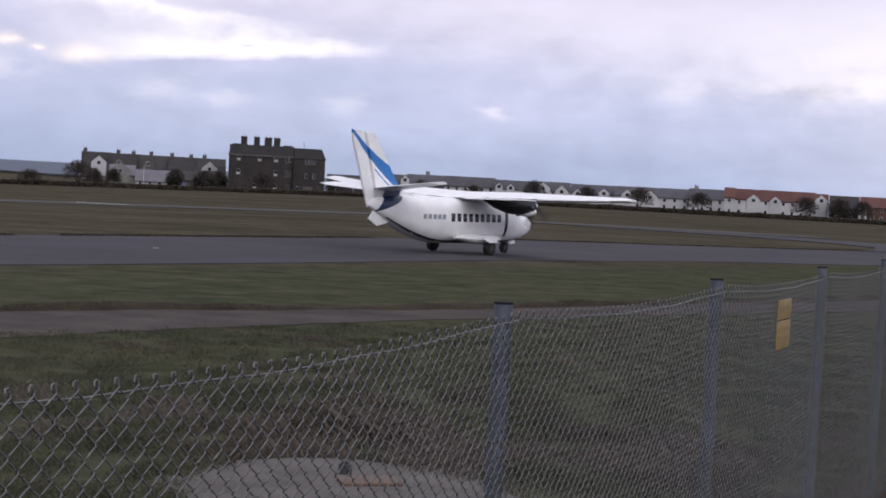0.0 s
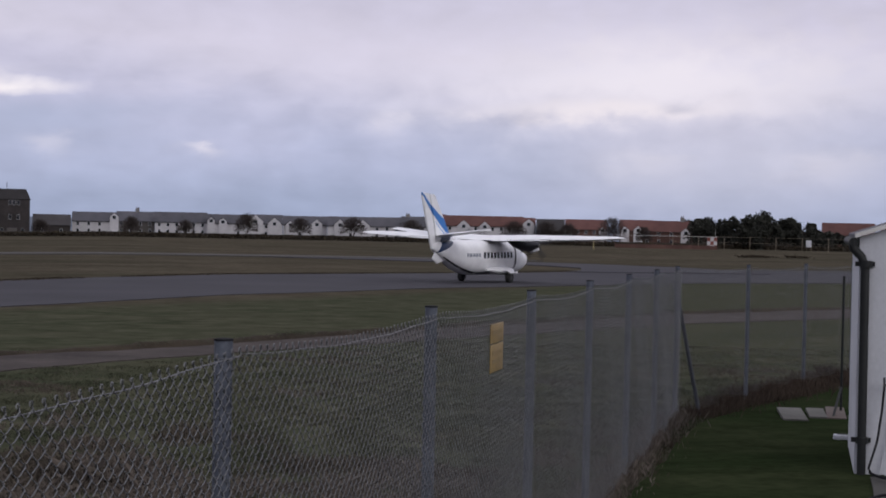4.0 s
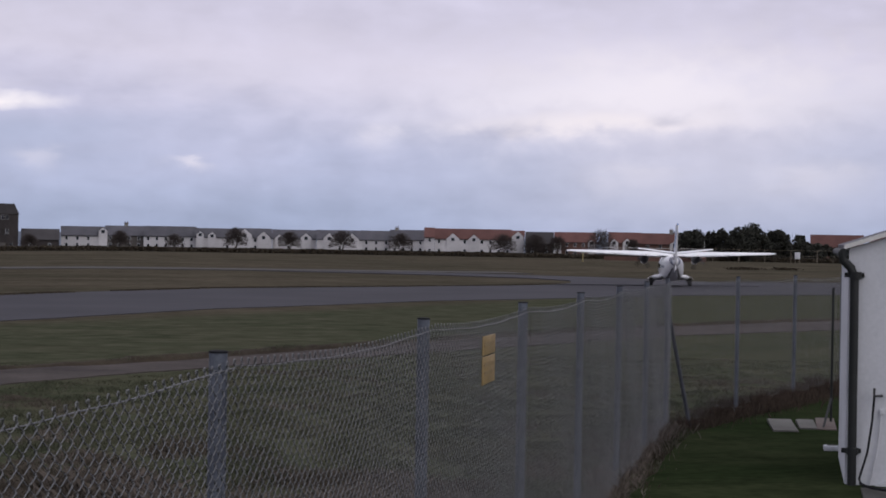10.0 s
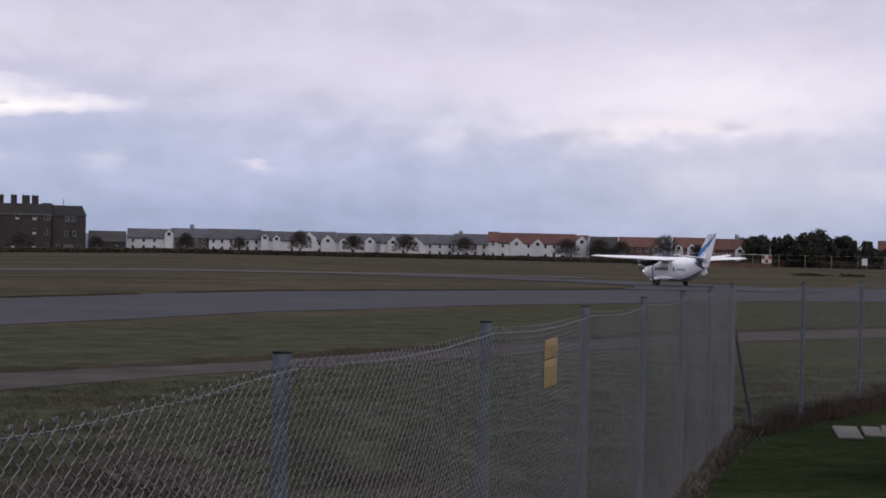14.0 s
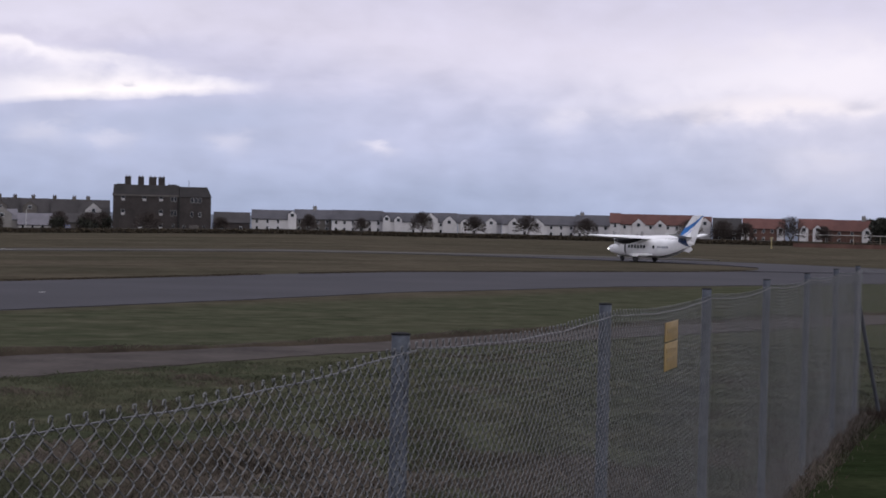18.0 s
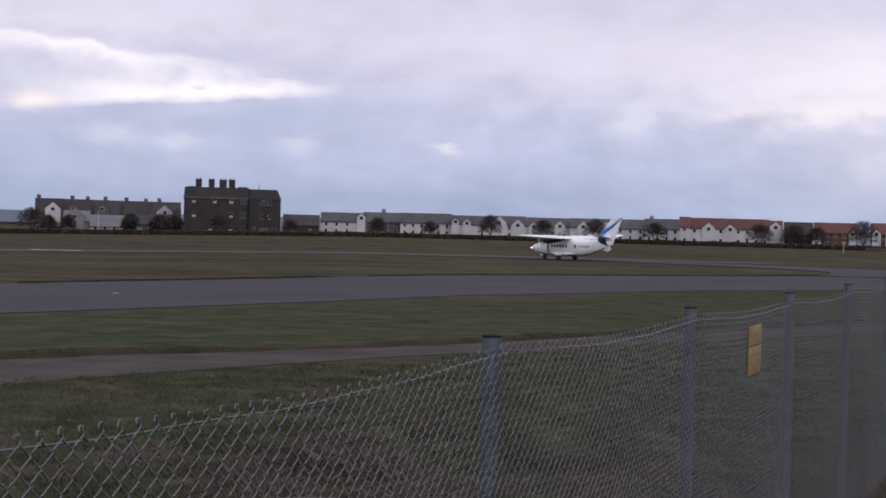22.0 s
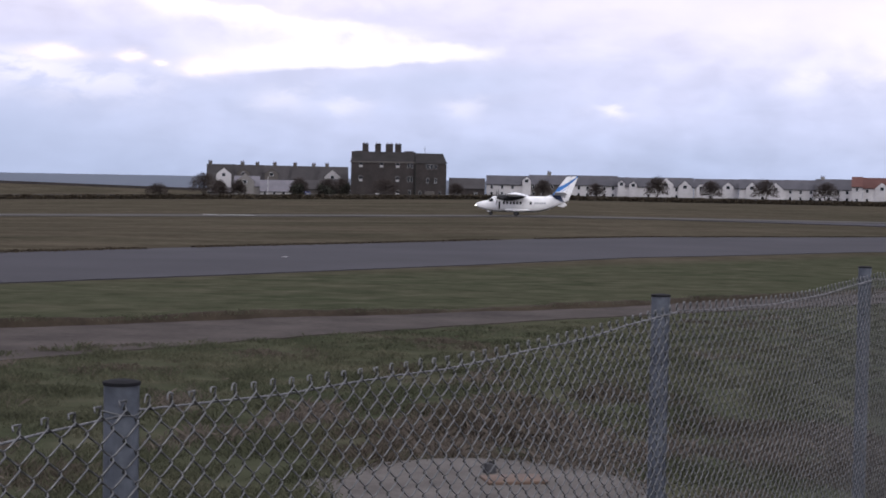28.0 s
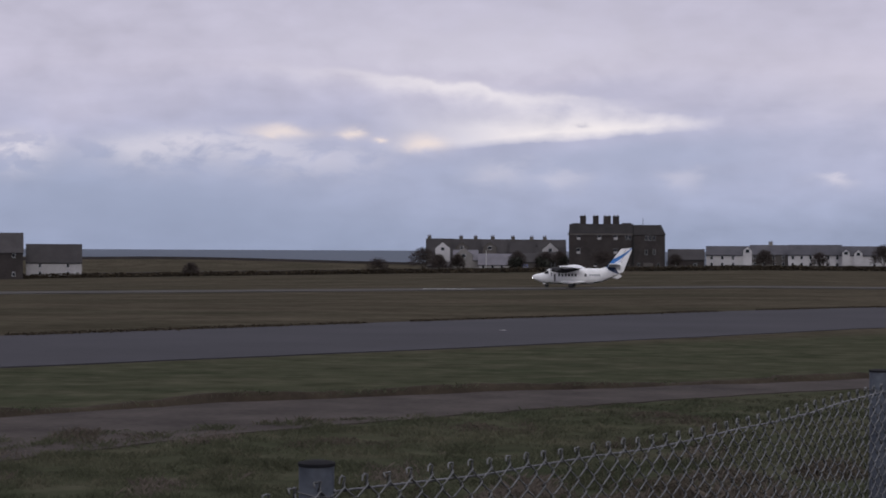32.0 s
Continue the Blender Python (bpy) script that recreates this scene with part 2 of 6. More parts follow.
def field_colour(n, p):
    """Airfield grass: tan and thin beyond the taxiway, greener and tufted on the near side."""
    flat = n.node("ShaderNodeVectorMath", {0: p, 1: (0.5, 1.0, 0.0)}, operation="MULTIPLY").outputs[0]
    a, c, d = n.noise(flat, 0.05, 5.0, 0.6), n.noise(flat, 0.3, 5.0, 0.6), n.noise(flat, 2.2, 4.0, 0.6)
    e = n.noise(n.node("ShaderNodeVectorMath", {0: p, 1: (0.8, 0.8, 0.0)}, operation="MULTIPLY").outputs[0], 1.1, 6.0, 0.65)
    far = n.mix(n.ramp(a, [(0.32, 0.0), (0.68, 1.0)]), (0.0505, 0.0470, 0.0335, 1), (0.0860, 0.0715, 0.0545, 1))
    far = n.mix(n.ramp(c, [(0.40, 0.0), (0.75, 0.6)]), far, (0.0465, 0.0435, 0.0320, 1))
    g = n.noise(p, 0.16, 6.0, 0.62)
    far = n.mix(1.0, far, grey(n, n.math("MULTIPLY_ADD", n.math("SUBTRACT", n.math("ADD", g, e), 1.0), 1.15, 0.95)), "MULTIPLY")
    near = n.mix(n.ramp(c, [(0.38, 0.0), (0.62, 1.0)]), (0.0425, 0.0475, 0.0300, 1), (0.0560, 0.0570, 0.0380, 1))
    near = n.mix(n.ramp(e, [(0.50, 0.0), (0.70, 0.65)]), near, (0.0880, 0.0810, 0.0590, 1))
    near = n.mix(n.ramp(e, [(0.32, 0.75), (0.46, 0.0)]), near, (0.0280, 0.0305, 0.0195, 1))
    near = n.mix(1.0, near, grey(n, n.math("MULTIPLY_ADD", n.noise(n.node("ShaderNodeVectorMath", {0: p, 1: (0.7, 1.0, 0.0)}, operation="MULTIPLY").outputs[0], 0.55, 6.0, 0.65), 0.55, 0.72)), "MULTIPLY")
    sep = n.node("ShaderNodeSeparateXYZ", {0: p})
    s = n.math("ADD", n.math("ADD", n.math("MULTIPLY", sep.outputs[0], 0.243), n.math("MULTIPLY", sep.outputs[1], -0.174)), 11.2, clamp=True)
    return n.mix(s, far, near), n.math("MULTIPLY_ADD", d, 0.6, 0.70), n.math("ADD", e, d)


def grey(n, k):
    return n.node("ShaderNodeCombineColor", {0: k, 1: k, 2: k}).outputs[0]


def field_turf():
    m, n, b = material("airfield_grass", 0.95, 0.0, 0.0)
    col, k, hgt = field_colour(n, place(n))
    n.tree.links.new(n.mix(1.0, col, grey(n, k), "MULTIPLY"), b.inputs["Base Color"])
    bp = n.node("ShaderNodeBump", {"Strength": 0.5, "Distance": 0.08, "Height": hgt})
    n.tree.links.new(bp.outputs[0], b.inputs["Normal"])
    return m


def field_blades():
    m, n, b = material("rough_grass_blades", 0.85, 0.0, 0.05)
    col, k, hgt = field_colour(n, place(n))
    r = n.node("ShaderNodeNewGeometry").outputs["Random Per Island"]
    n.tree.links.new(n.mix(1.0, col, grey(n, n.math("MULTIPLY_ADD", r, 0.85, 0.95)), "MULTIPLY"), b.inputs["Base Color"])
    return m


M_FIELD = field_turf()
M_TARMAC = speckled("tarmac", (0.030, 0.029, 0.035), (0.048, 0.046, 0.054), 0.12, 6.0, 0.95, 0, 0.1, True, 0.15)
M_DIRT = speckled("dirt_track", (0.034, 0.029, 0.0275), (0.082, 0.070, 0.065), 0.7, 7.0, 0.95, 0, 0.3, True, 0.05)
M_LAWN = turf("mown_lawn", ((0.0165, 0.0245, 0.0108), (0.028, 0.034, 0.017), (0.012, 0.0165, 0.008)), 0.28, 0.3)
M_CONCRETE = speckled("concrete", (0.058, 0.056, 0.051), (0.122, 0.117, 0.108), 1.2, 25.0, 0.9, 0, 0.3, True)
M_GALV = speckled("galvanised_steel", (0.044, 0.050, 0.066), (0.112, 0.125, 0.153), 9.0, 60.0, 0.6, 0.2, 0.1)
M_WIRE = speckled("wire", (0.090, 0.092, 0.096), (0.178, 0.180, 0.184), 14.0, 80.0, 0.34, 0.85, 0.0)
M_BRACE = speckled("dull_grey_steel", (0.035, 0.038, 0.046), (0.085, 0.09, 0.105), 6.0, 50.0, 0.7, 0.1, 0.1)
M_CAP = speckled("black_plastic", (0.008, 0.008, 0.010), (0.02, 0.02, 0.023), 8.0, 60.0, 0.9, 0, 0.0, False, 0.1)
M_SIGN = speckled("yellow_sign", (0.17, 0.115, 0.045), (0.29, 0.205, 0.085), 9.0, 40.0, 0.5, 0, 0.0)
M_SIGN_INK = speckled("sign_ink", (0.15, 0.105, 0.045), (0.24, 0.17, 0.075), 5.0, 40.0, 0.5, 0, 0.0)
M_RENDER = speckled("white_render", (0.40, 0.41, 0.44), (0.53, 0.54, 0.57), 1.4, 22.0, 0.85, 0, 0.07)
M_ROOFBOARD = speckled("verge_board", (0.45, 0.44, 0.42), (0.62, 0.61, 0.6), 3.0, 30.0, 0.8, 0, 0.1)
M_GLASS, _n, _b = material("dark_glass", 0.08, 0.0, 0.5)
_b.inputs["Base Color"].default_value = (0.015, 0.018, 0.022, 1)
M_WHITE, _n, _b = material("aircraft_white", 0.28, 0.0, 0.5)
_f = _n.noise(place(_n, False), 1.6, 5.0)
_n.tree.links.new(_n.mix(_n.ramp(_f, [(0.35, 0.0), (0.75, 1.0)]), (0.80, 0.80, 0.81, 1), (0.68, 0.68, 0.70, 1)), _b.inputs["Base Color"])
M_BLACK = speckled("sooty_black", (0.010, 0.010, 0.012), (0.028, 0.028, 0.032), 3.0, 30.0, 0.4, 0, 0.0)
M_RUBBER = speckled("tyre_rubber", (0.012, 0.012, 0.012), (0.03, 0.03, 0.03), 6.0, 60.0, 0.85, 0, 0.1)
M_ALLOY = speckled("bare_alloy", (0.35, 0.35, 0.36), (0.55, 0.55, 0.56), 6.0, 60.0, 0.35, 0.8, 0.0)
M_INK = speckled("grey_lettering", (0.20, 0.22, 0.26), (0.28, 0.30, 0.34), 4.0, 40.0, 0.4, 0, 0.0)
M_LIGHT, _n, _b = material("nav_light", 0.3)
_b.inputs["Emission Color"].default_value, _b.inputs["Emission Strength"].default_value = (1, 0.97, 0.9, 1), 6.0
M_WATER, _n, _b = material("sea_water", 0.65, 0.0, 0.12)
_p = place(_n)
_w = _n.noise(_n.node("ShaderNodeVectorMath", {0: _p, 1: (0.004, 0.02, 1.0)}, operation="MULTIPLY").outputs[0], 4.0, 4.0)
_n.tree.links.new(_n.mix(_w, (0.052, 0.068, 0.098, 1), (0.078, 0.098, 0.132, 1)), _b.inputs["Base Color"])
M_STONE = speckled("dark_stone", (0.020, 0.0175, 0.0175), (0.050, 0.043, 0.042), 0.25, 2.2, 0.9, 0, 0.3)
M_LILAC = speckled("pale_lilac_slates", (0.10, 0.095, 0.112), (0.16, 0.152, 0.175), 0.3, 3.0, 0.7, 0, 0.2, False, 0.3, 0.2)
M_BRICK = speckled("red_brick", (0.062, 0.034, 0.028), (0.115, 0.064, 0.052), 0.3, 2.0, 0.9, 0, 0.1, False, 0.3, 0.2)
M_SLATE = speckled("slate_roof", (0.042, 0.041, 0.050), (0.080, 0.077, 0.090), 0.3, 3.0, 0.7, 0, 0.2, False, 0.3, 0.3)
M_REDTILE = speckled("red_tile_roof", (0.072, 0.031, 0.027), (0.116, 0.053, 0.047), 0.3, 3.0, 0.85, 0, 0.2, False, 0.3, 0.25)
M_HARL = speckled("white_harling", (0.36, 0.35, 0.365), (0.52, 0.51, 0.525), 0.3, 2.0, 0.9, 0, 0.1, False, 0.3, 0.15)
M_GREYHARL = speckled("grey_harling", (0.13, 0.125, 0.12), (0.22, 0.21, 0.205), 0.3, 2.0, 0.9, 0, 0.1, False, 0.3, 0.2)
M_REDPAINT = speckled("red_paint", (0.15, 0.050, 0.042), (0.23, 0.080, 0.066), 1.0, 9.0, 0.6, 0, 0.0)
M_BARK = speckled("bark", (0.028, 0.022, 0.018), (0.06, 0.05, 0.042), 2.0, 12.0, 0.95, 0, 0.4)
M_TWIG = blades("bare_twigs", (0.030, 0.025, 0.024), (0.075, 0.062, 0.057))
M_EVERGREEN = blades("evergreen_leaves", (0.021, 0.022, 0.020), (0.050, 0.051, 0.042))
M_HEDGE = blades("hedge_leaves", (0.030, 0.025, 0.019), (0.070, 0.057, 0.040))
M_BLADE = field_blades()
M_DEAD = blades("dead_stalks", (0.028, 0.022, 0.018), (0.070, 0.053, 0.042))
M_STRAW = blades("pale_straw", (0.070, 0.060, 0.052), (0.150, 0.128, 0.110))
M_LAWNBLADE = blades("lawn_blades", (0.015, 0.023, 0.009), (0.032, 0.040, 0.018))
M_WOOD = speckled("weathered_post", (0.16, 0.13, 0.10), (0.30, 0.26, 0.21), 3.0, 30.0, 0.9, 0, 0.2)
M_STEEL_DARK = speckled("dark_steel", (0.03, 0.03, 0.034), (0.07, 0.07, 0.075), 4.0, 40.0, 0.6, 0.3, 0.1)
M_HOSE = speckled("green_hose", (0.008, 0.028, 0.022), (0.018, 0.055, 0.042), 8.0, 60.0, 0.45, 0, 0.0)
M_PIPE = speckled("black_iron_pipe", (0.006, 0.007, 0.007), (0.015, 0.017, 0.017), 6.0, 60.0, 0.6, 0.0, 0.1)


SINK = 0.12  # how far the aircraft's body sits down on its gear


def fin_paint():
    """White paint with a blue swoosh across fin and rudder and a navy hook below it, in the thing's own metres."""
    m, n, b = material("fin_paint", 0.28, 0.0, 0.5)
    p = place(n, False)
    sep = n.node("ShaderNodeSeparateXYZ", {0: p})
    x, z = sep.outputs[0], n.math("ADD", sep.outputs[2], SINK)
    # height above a curve that rises towards the rear
    u = n.math("SUBTRACT", n.math("MULTIPLY", x, -1.0), 4.75)
    v = n.math("SUBTRACT", z, n.math("ADD", n.math("MULTIPLY_ADD", u, 0.42, 2.98), n.math("MULTIPLY", n.math("MULTIPLY", u, u), 0.075)))
    above = n.math("GREATER_THAN", z, 3.15)

    def between(q, lo, hi):
        return n.math("MULTIPLY", n.math("GREATER_THAN", q, lo), n.math("LESS_THAN", q, hi))
    band = n.math("MULTIPLY", between(v, 0.0, n.math("MULTIPLY_ADD", u, -0.2, 0.97)), above)
    thin = n.math("MULTIPLY", n.math("MULTIPLY", between(v, -0.25, -0.16), n.math("LESS_THAN", u, 2.3)), above)
    d = n.math("MULTIPLY", n.math("SUBTRACT", 3.22, z), 0.95)
    front = n.math("MULTIPLY_ADD", n.math("MULTIPLY", d, d), -1.6, -5.05)
    rear = n.math("MULTIPLY_ADD", d, -0.72, -6.15)
    navy = n.math("MULTIPLY", between(x, rear, front), between(z, 2.1, 3.22))
    grime = n.ramp(n.noise(p, 1.6, 5.0), [(0.35, 0.0), (0.75, 1.0)])
    col = n.mix(grime, (0.80, 0.80, 0.81, 1), (0.68, 0.68, 0.70, 1))
    col = n.mix(band, col, (0.030, 0.155, 0.44, 1))
    col = n.mix(thin, col, (0.10, 0.24, 0.50, 1))
    col = n.mix(navy, col, (0.012, 0.030, 0.085, 1))
    n.tree.links.new(col, b.inputs["Base Color"])
    return m


M_FIN = fin_paint()


# ---------------------------------------------------------------- mesh tools
def shade(mesh, angle=40):
    mesh.shade_smooth()
    mesh.set_sharp_from_angle(angle=radians(angle))


def part(name, bm, mat, parent=None, label="", smooth=True):
    """Links a bmesh as one mesh object, under a thing or a part."""
    me = bpy.data.meshes.new(name)
    bmesh.ops.recalc_face_normals(bm, faces=bm.faces)
    bm.to_mesh(me)
    bm.free()
    if smooth:
        shade(me)
    me.materials.append(mat)
    ob = new(name, me)
    if parent:
        ob.parent = parent
    if label:
        ob["label"] = label
    return ob


def raw(name, verts, faces, mat, parent=None, label=""):
    me = bpy.data.meshes.new(name)
    me.from_pydata(verts, [], faces)
    me.materials.append(mat)
    ob = new(name, me)
    if parent:
        ob.parent = parent
    if label:
        ob["label"] = label
    return ob


def thing(name, m, label, category, group="", kind=""):
    ob = new(name)
    ob.matrix_world = m
    return tagged(ob, label, category, group, kind)


def box(bm, x0, x1, y0, y1, z0, z1, bevel=0.0):
    g = bmesh.ops.create_cube(bm, size=1.0)
    for v in g["verts"]:
        v.co = Vector((x0 + (v.co.x + 0.5) * (x1 - x0), y0 + (v.co.y + 0.5) * (y1 - y0), z0 + (v.co.z + 0.5) * (z1 - z0)))
    if bevel:
        es = list({e for v in g["verts"] for e in v.link_edges})
        bmesh.ops.bevel(bm, geom=es, offset=bevel, segments=2, affect="EDGES", profile=0.5)
    return bm


def tube(bm, pts, radius, sides=8, cap=True):
    """A round bar along points; radius may be a list."""
    pts = [Vector(p) for p in pts]
    rs = radius if isinstance(radius, (list, tuple)) else [radius] * len(pts)
    rings = []
    for i, p in enumerate(pts):
        d = (pts[min(i + 1, len(pts) - 1)] - pts[max(i - 1, 0)]).normalized()
        ref = Vector((0, 0, 1)) if abs(d.z) < 0.9 else Vector((1, 0, 0))
        u = d.cross(ref).normalized()
        w = d.cross(u)
        rings.append([bm.verts.new(p + (u * math.cos(2 * math.pi * k / sides) + w * math.sin(2 * math.pi * k / sides)) * rs[i]) for k in range(sides)])
    for a, b in zip(rings, rings[1:]):
        for k in range(sides):
            bm.faces.new((a[k], a[(k + 1) % sides], b[(k + 1) % sides], b[k]))
    if cap:
        bm.faces.new(list(reversed(rings[0])))
        bm.faces.new(rings[-1])
    return bm


def slab(bm, outline, offset):
    """A solid from a flat outline, pushed along offset."""
    off = Vector(offset)
    a = [bm.verts.new(Vector(p)) for p in outline]
    b = [bm.verts.new(Vector(p) + off) for p in outline]
    n = len(a)
    bm.faces.new(list(reversed(a)))
    bm.faces.new(b)
    for i in range(n):
        bm.faces.new((a[i], a[(i + 1) % n], b[(i + 1) % n], b[i]))
    return bm


def loft(bm, rings, close=True):
    vs = [[bm.verts.new(Vector(p)) for p in r] for r in rings]
    n = len(vs[0])
    for a, b in zip(vs, vs[1:]):
        for k in range(n):
            bm.faces.new((a[k], a[(k + 1) % n], b[(k + 1) % n], b[k]))
    if close:
        bm.faces.new(list(reversed(vs[0])))
        bm.faces.new(vs[-1])
    return bm


# ---------------------------------------------------------------- lie of the land
LAND_Y = (-400, 0, 15, 83, 132, 240, 330, 400, 600, 660, 5000)
LAND_Z = (0, 0, -0.1, -1.28, -1.88, -3.1, -3.6, -3.65, -3.9, -14, -40)


def ease(v, a, b):
    t = min(1.0, max(0.0, (v - a) / (b - a)))
    return t * t * (3 - 2 * t)


def land(x, y):
    z = float(np.interp(y, LAND_Y, LAND_Z))
    z += 0.0165 * max(-230.0, min(x, 0.0)) * ease(y, 60, 200)
    z += 6.0 * math.exp(-((x + 260) / 130) ** 2 - ((y - 575) / 60) ** 2)
    return z


def polar(az, d):
    return d * math.sin(radians(az)), d * math.cos(radians(az))


def build_ground():
    ys = sorted({*range(-60, 100, 4), *range(100, 700, 10), 15, 83, 132, 655, 800, 1000, 1500, 2500, 5000, -150, -400})
    xs = sorted({*range(-120, 121, 6), *range(-500, 501, 20), -900, 900, -2000, 2000, -4500, 4500})
    verts = [(x, y, land(x, y) ) for y in ys for x in xs]
    n = len(xs)
    faces = [(j * n + i, j * n + i + 1, (j + 1) * n + i + 1, (j + 1) * n + i) for j in range(len(ys) - 1) for i in range(n - 1)]
    g = raw("ground", verts, faces, M_FIELD)
    g.data.shade_smooth()
    tagged(g, "rough brownish green airfield grass", "ground", kind="structure")


def strip(name, left, right, lift, mat, label, kind="structure", cuts=26, thick=0.25, ragged=0.35):
    """A paved band between two edge lines, draped on the land."""
    def walk_line(pts, k):
        ln = [0.0]
        for a, b in zip(pts, pts[1:]):
            ln.append(ln[-1] + math.dist(a, b))
        s = [ln[-1] * i / k for i in range(k + 1)]
        return [(float(np.interp(v, ln, [p[0] for p in pts])), float(np.interp(v, ln, [p[1] for p in pts]))) for v in s]
    a, b = walk_line(left, cuts), walk_line(right, cuts)
    m = 6
    verts, faces = [], []
    for i in range(cuts + 1):
        for j in range(m + 1):
            wob = 0.0
            if j in (0, m):
                wob = ragged * noise.noise(Vector((i * 1.7, j * 3.1, 5.0)))
            t = j / m
            x = a[i][0] * (1 - t) + b[i][0] * t
            y = a[i][1] * (1 - t) + b[i][1] * t + wob
            verts.append((x, y, land(x, y) + lift))
    for i in range(cuts):
        for j in range(m):
            k = i * (m + 1) + j
            faces.append((k, k + 1, k + m + 2, k + m + 1))
    base = len(verts)
    ring = [i * (m + 1) for i in range(cuts + 1)] + [cuts * (m + 1) + j for j in range(1, m + 1)] + \
           [i * (m + 1) + m for i in range(cuts - 1, -1, -1)] + [j for j in range(m - 1, 0, -1)]
    for k in ring:
        v = verts[k]
        verts.append((v[0], v[1], v[2] - thick))
    for q in range(len(ring)):
        r = (q + 1) % len(ring)
        faces.append((ring[q], ring[r], base + r, base + q))
    ob = raw(name, verts, faces, mat)
    tagged(ob, label, name.split("_")[0] if name != "dirt_road" else "road", kind=kind)
    return ob

M_PALE = speckled("faded_white_paint", (0.34, 0.34, 0.34), (0.50, 0.50, 0.50), 0.8, 9.0, 0.8, 0, 0.0)
M_YELLOW = speckled("faded_yellow_paint", (0.26, 0.22, 0.11), (0.38, 0.32, 0.17), 1.0, 9.0, 0.7, 0, 0.0)
M_DARKSLATE = speckled("dark_slate_roof", (0.027, 0.0245, 0.026), (0.050, 0.045, 0.048), 0.3, 3.0, 0.75, 0, 0.2, False, 0.3, 0.4)
M_MIDSTONE = speckled("brown_grey_wall", (0.06, 0.055, 0.052), (0.115, 0.105, 0.10), 0.3, 2.5, 0.9, 0, 0.2, False, 0.3, 0.4)


M_RUNWAY = speckled("worn_runway", (0.047, 0.044, 0.042), (0.074, 0.069, 0.065), 0.08, 3.0, 0.95, 0, 0.1, True, 0.1)
M_EARTH = speckled("brown_earth_bank", (0.020, 0.015, 0.012), (0.052, 0.042, 0.030), 1.1, 7.0, 0.95, 0, 0.6, True, 0.1)
M_PINKSLAB = speckled("pinkish_slab", (0.065, 0.05, 0.045), (0.125, 0.10, 0.09), 1.5, 25.0, 0.9, 0, 0.3, True)
M_RUST = speckled("dull_orange_plastic", (0.07, 0.045, 0.035), (0.13, 0.085, 0.06), 8.0, 60.0, 0.7, 0, 0.0)
M_APRON = speckled("stained_concrete", (0.032, 0.031, 0.029), (0.070, 0.067, 0.062), 1.2, 25.0, 0.9, 0, 0.3, True)
M_PAD = speckled("old_concrete", (0.048, 0.041, 0.037), (0.115, 0.103, 0.096), 1.6, 14.0, 0.95, 0, 0.5, True)


# ---------------------------------------------------------------- setting
build_ground()
strip("dirt_road", [(-14, 9), (-8.8, 18.4), (-7.2, 22.2), (-3.3, 28.1), (0.8, 33.2), (9, 41.5), (18.4, 50.7), (26.1, 55.7), (45, 69)],
      [(-17, 13), (-11.4, 23.9), (-9.0, 27.6), (-3.8, 32.6), (0.8, 36.2), (10, 47), (21, 58.5), (30, 65), (48, 76)], 0.02, M_DIRT,
      "brown dirt perimeter track across the grass", cuts=170)
ROAD_FAR = [(-17, 13), (-11.4, 23.9), (-9.0, 27.6), (-3.8, 32.6), (0.8, 36.2), (10, 47), (21, 58.5), (30, 65), (48, 76)]


def along_line(pts, step):
    """Points at even steps along a line, each with the direction to its left."""
    ln = [0.0]
    for a, b in zip(pts, pts[1:]):
        ln.append(ln[-1] + math.dist(a, b))
    n = int(ln[-1] / step)
    out = []
    for i in range(n + 1):
        x, y = (float(np.interp(i * step, ln, [p[q] for p in pts])) for q in (0, 1))
        x1, y1 = (float(np.interp(i * step + 0.4, ln, [p[q] for p in pts])) for q in (0, 1))
        x0, y0 = (float(np.interp(i * step - 0.4, ln, [p[q] for p in pts])) for q in (0, 1))
        d = math.hypot(x1 - x0, y1 - y0) or 1.0
        out.append((x, y, -(y1 - y0) / d, (x1 - x0) / d))
    return out


def earth_lip():
    """The worn edge where the turf stands a hand's width above the track."""
    face, turf_rows = [], []
    for i, (x, y, nx, ny) in enumerate(along_line(ROAD_FAR, 0.3)):
        w = 0.28 * noise.noise(Vector((x * 0.5, y * 0.5, 2.0))) + 0.12 * noise.noise(Vector((x * 2.1, y * 2.1, 4.0)))
        h = 0.10 + 0.09 * noise.noise(Vector((x * 0.3, y * 0.3, 8.0))) + 0.04 * noise.noise(Vector((x * 1.9, y * 1.9, 1.0)))

        def spot(off, lift):
            px, py = x + nx * (off + w), y + ny * (off + w)
            return (px, py, land(px, py) + lift)
        face.append([spot(-0.16, -0.02), spot(-0.06, 0.03 + h * 0.3), spot(0.02, 0.03 + h), spot(0.14, 0.035 + h)])
        turf_rows.append([spot(0.13, 0.03 + h), spot(0.5, 0.04 + h * 1.05), spot(1.3, 0.02 + h * 0.5), spot(2.6, -0.03)])
    for name, rows, mat, label, cat in (("bank", face, M_EARTH, "dark worn earth edge beside the dirt track", "bank"), ("verge", turf_rows, M_FIELD, "uneven turf verge above the dirt track", "grass")):
        verts = [p for r in rows for p in r]
        faces = [(i * 4 + j, i * 4 + j + 4, i * 4 + j + 5, i * 4 + j + 1) for i in range(len(rows) - 1) for j in range(3)]
        ob = raw(name, verts, faces, mat)
        ob.data.shade_smooth()
        tagged(ob, label, cat, kind="structure")


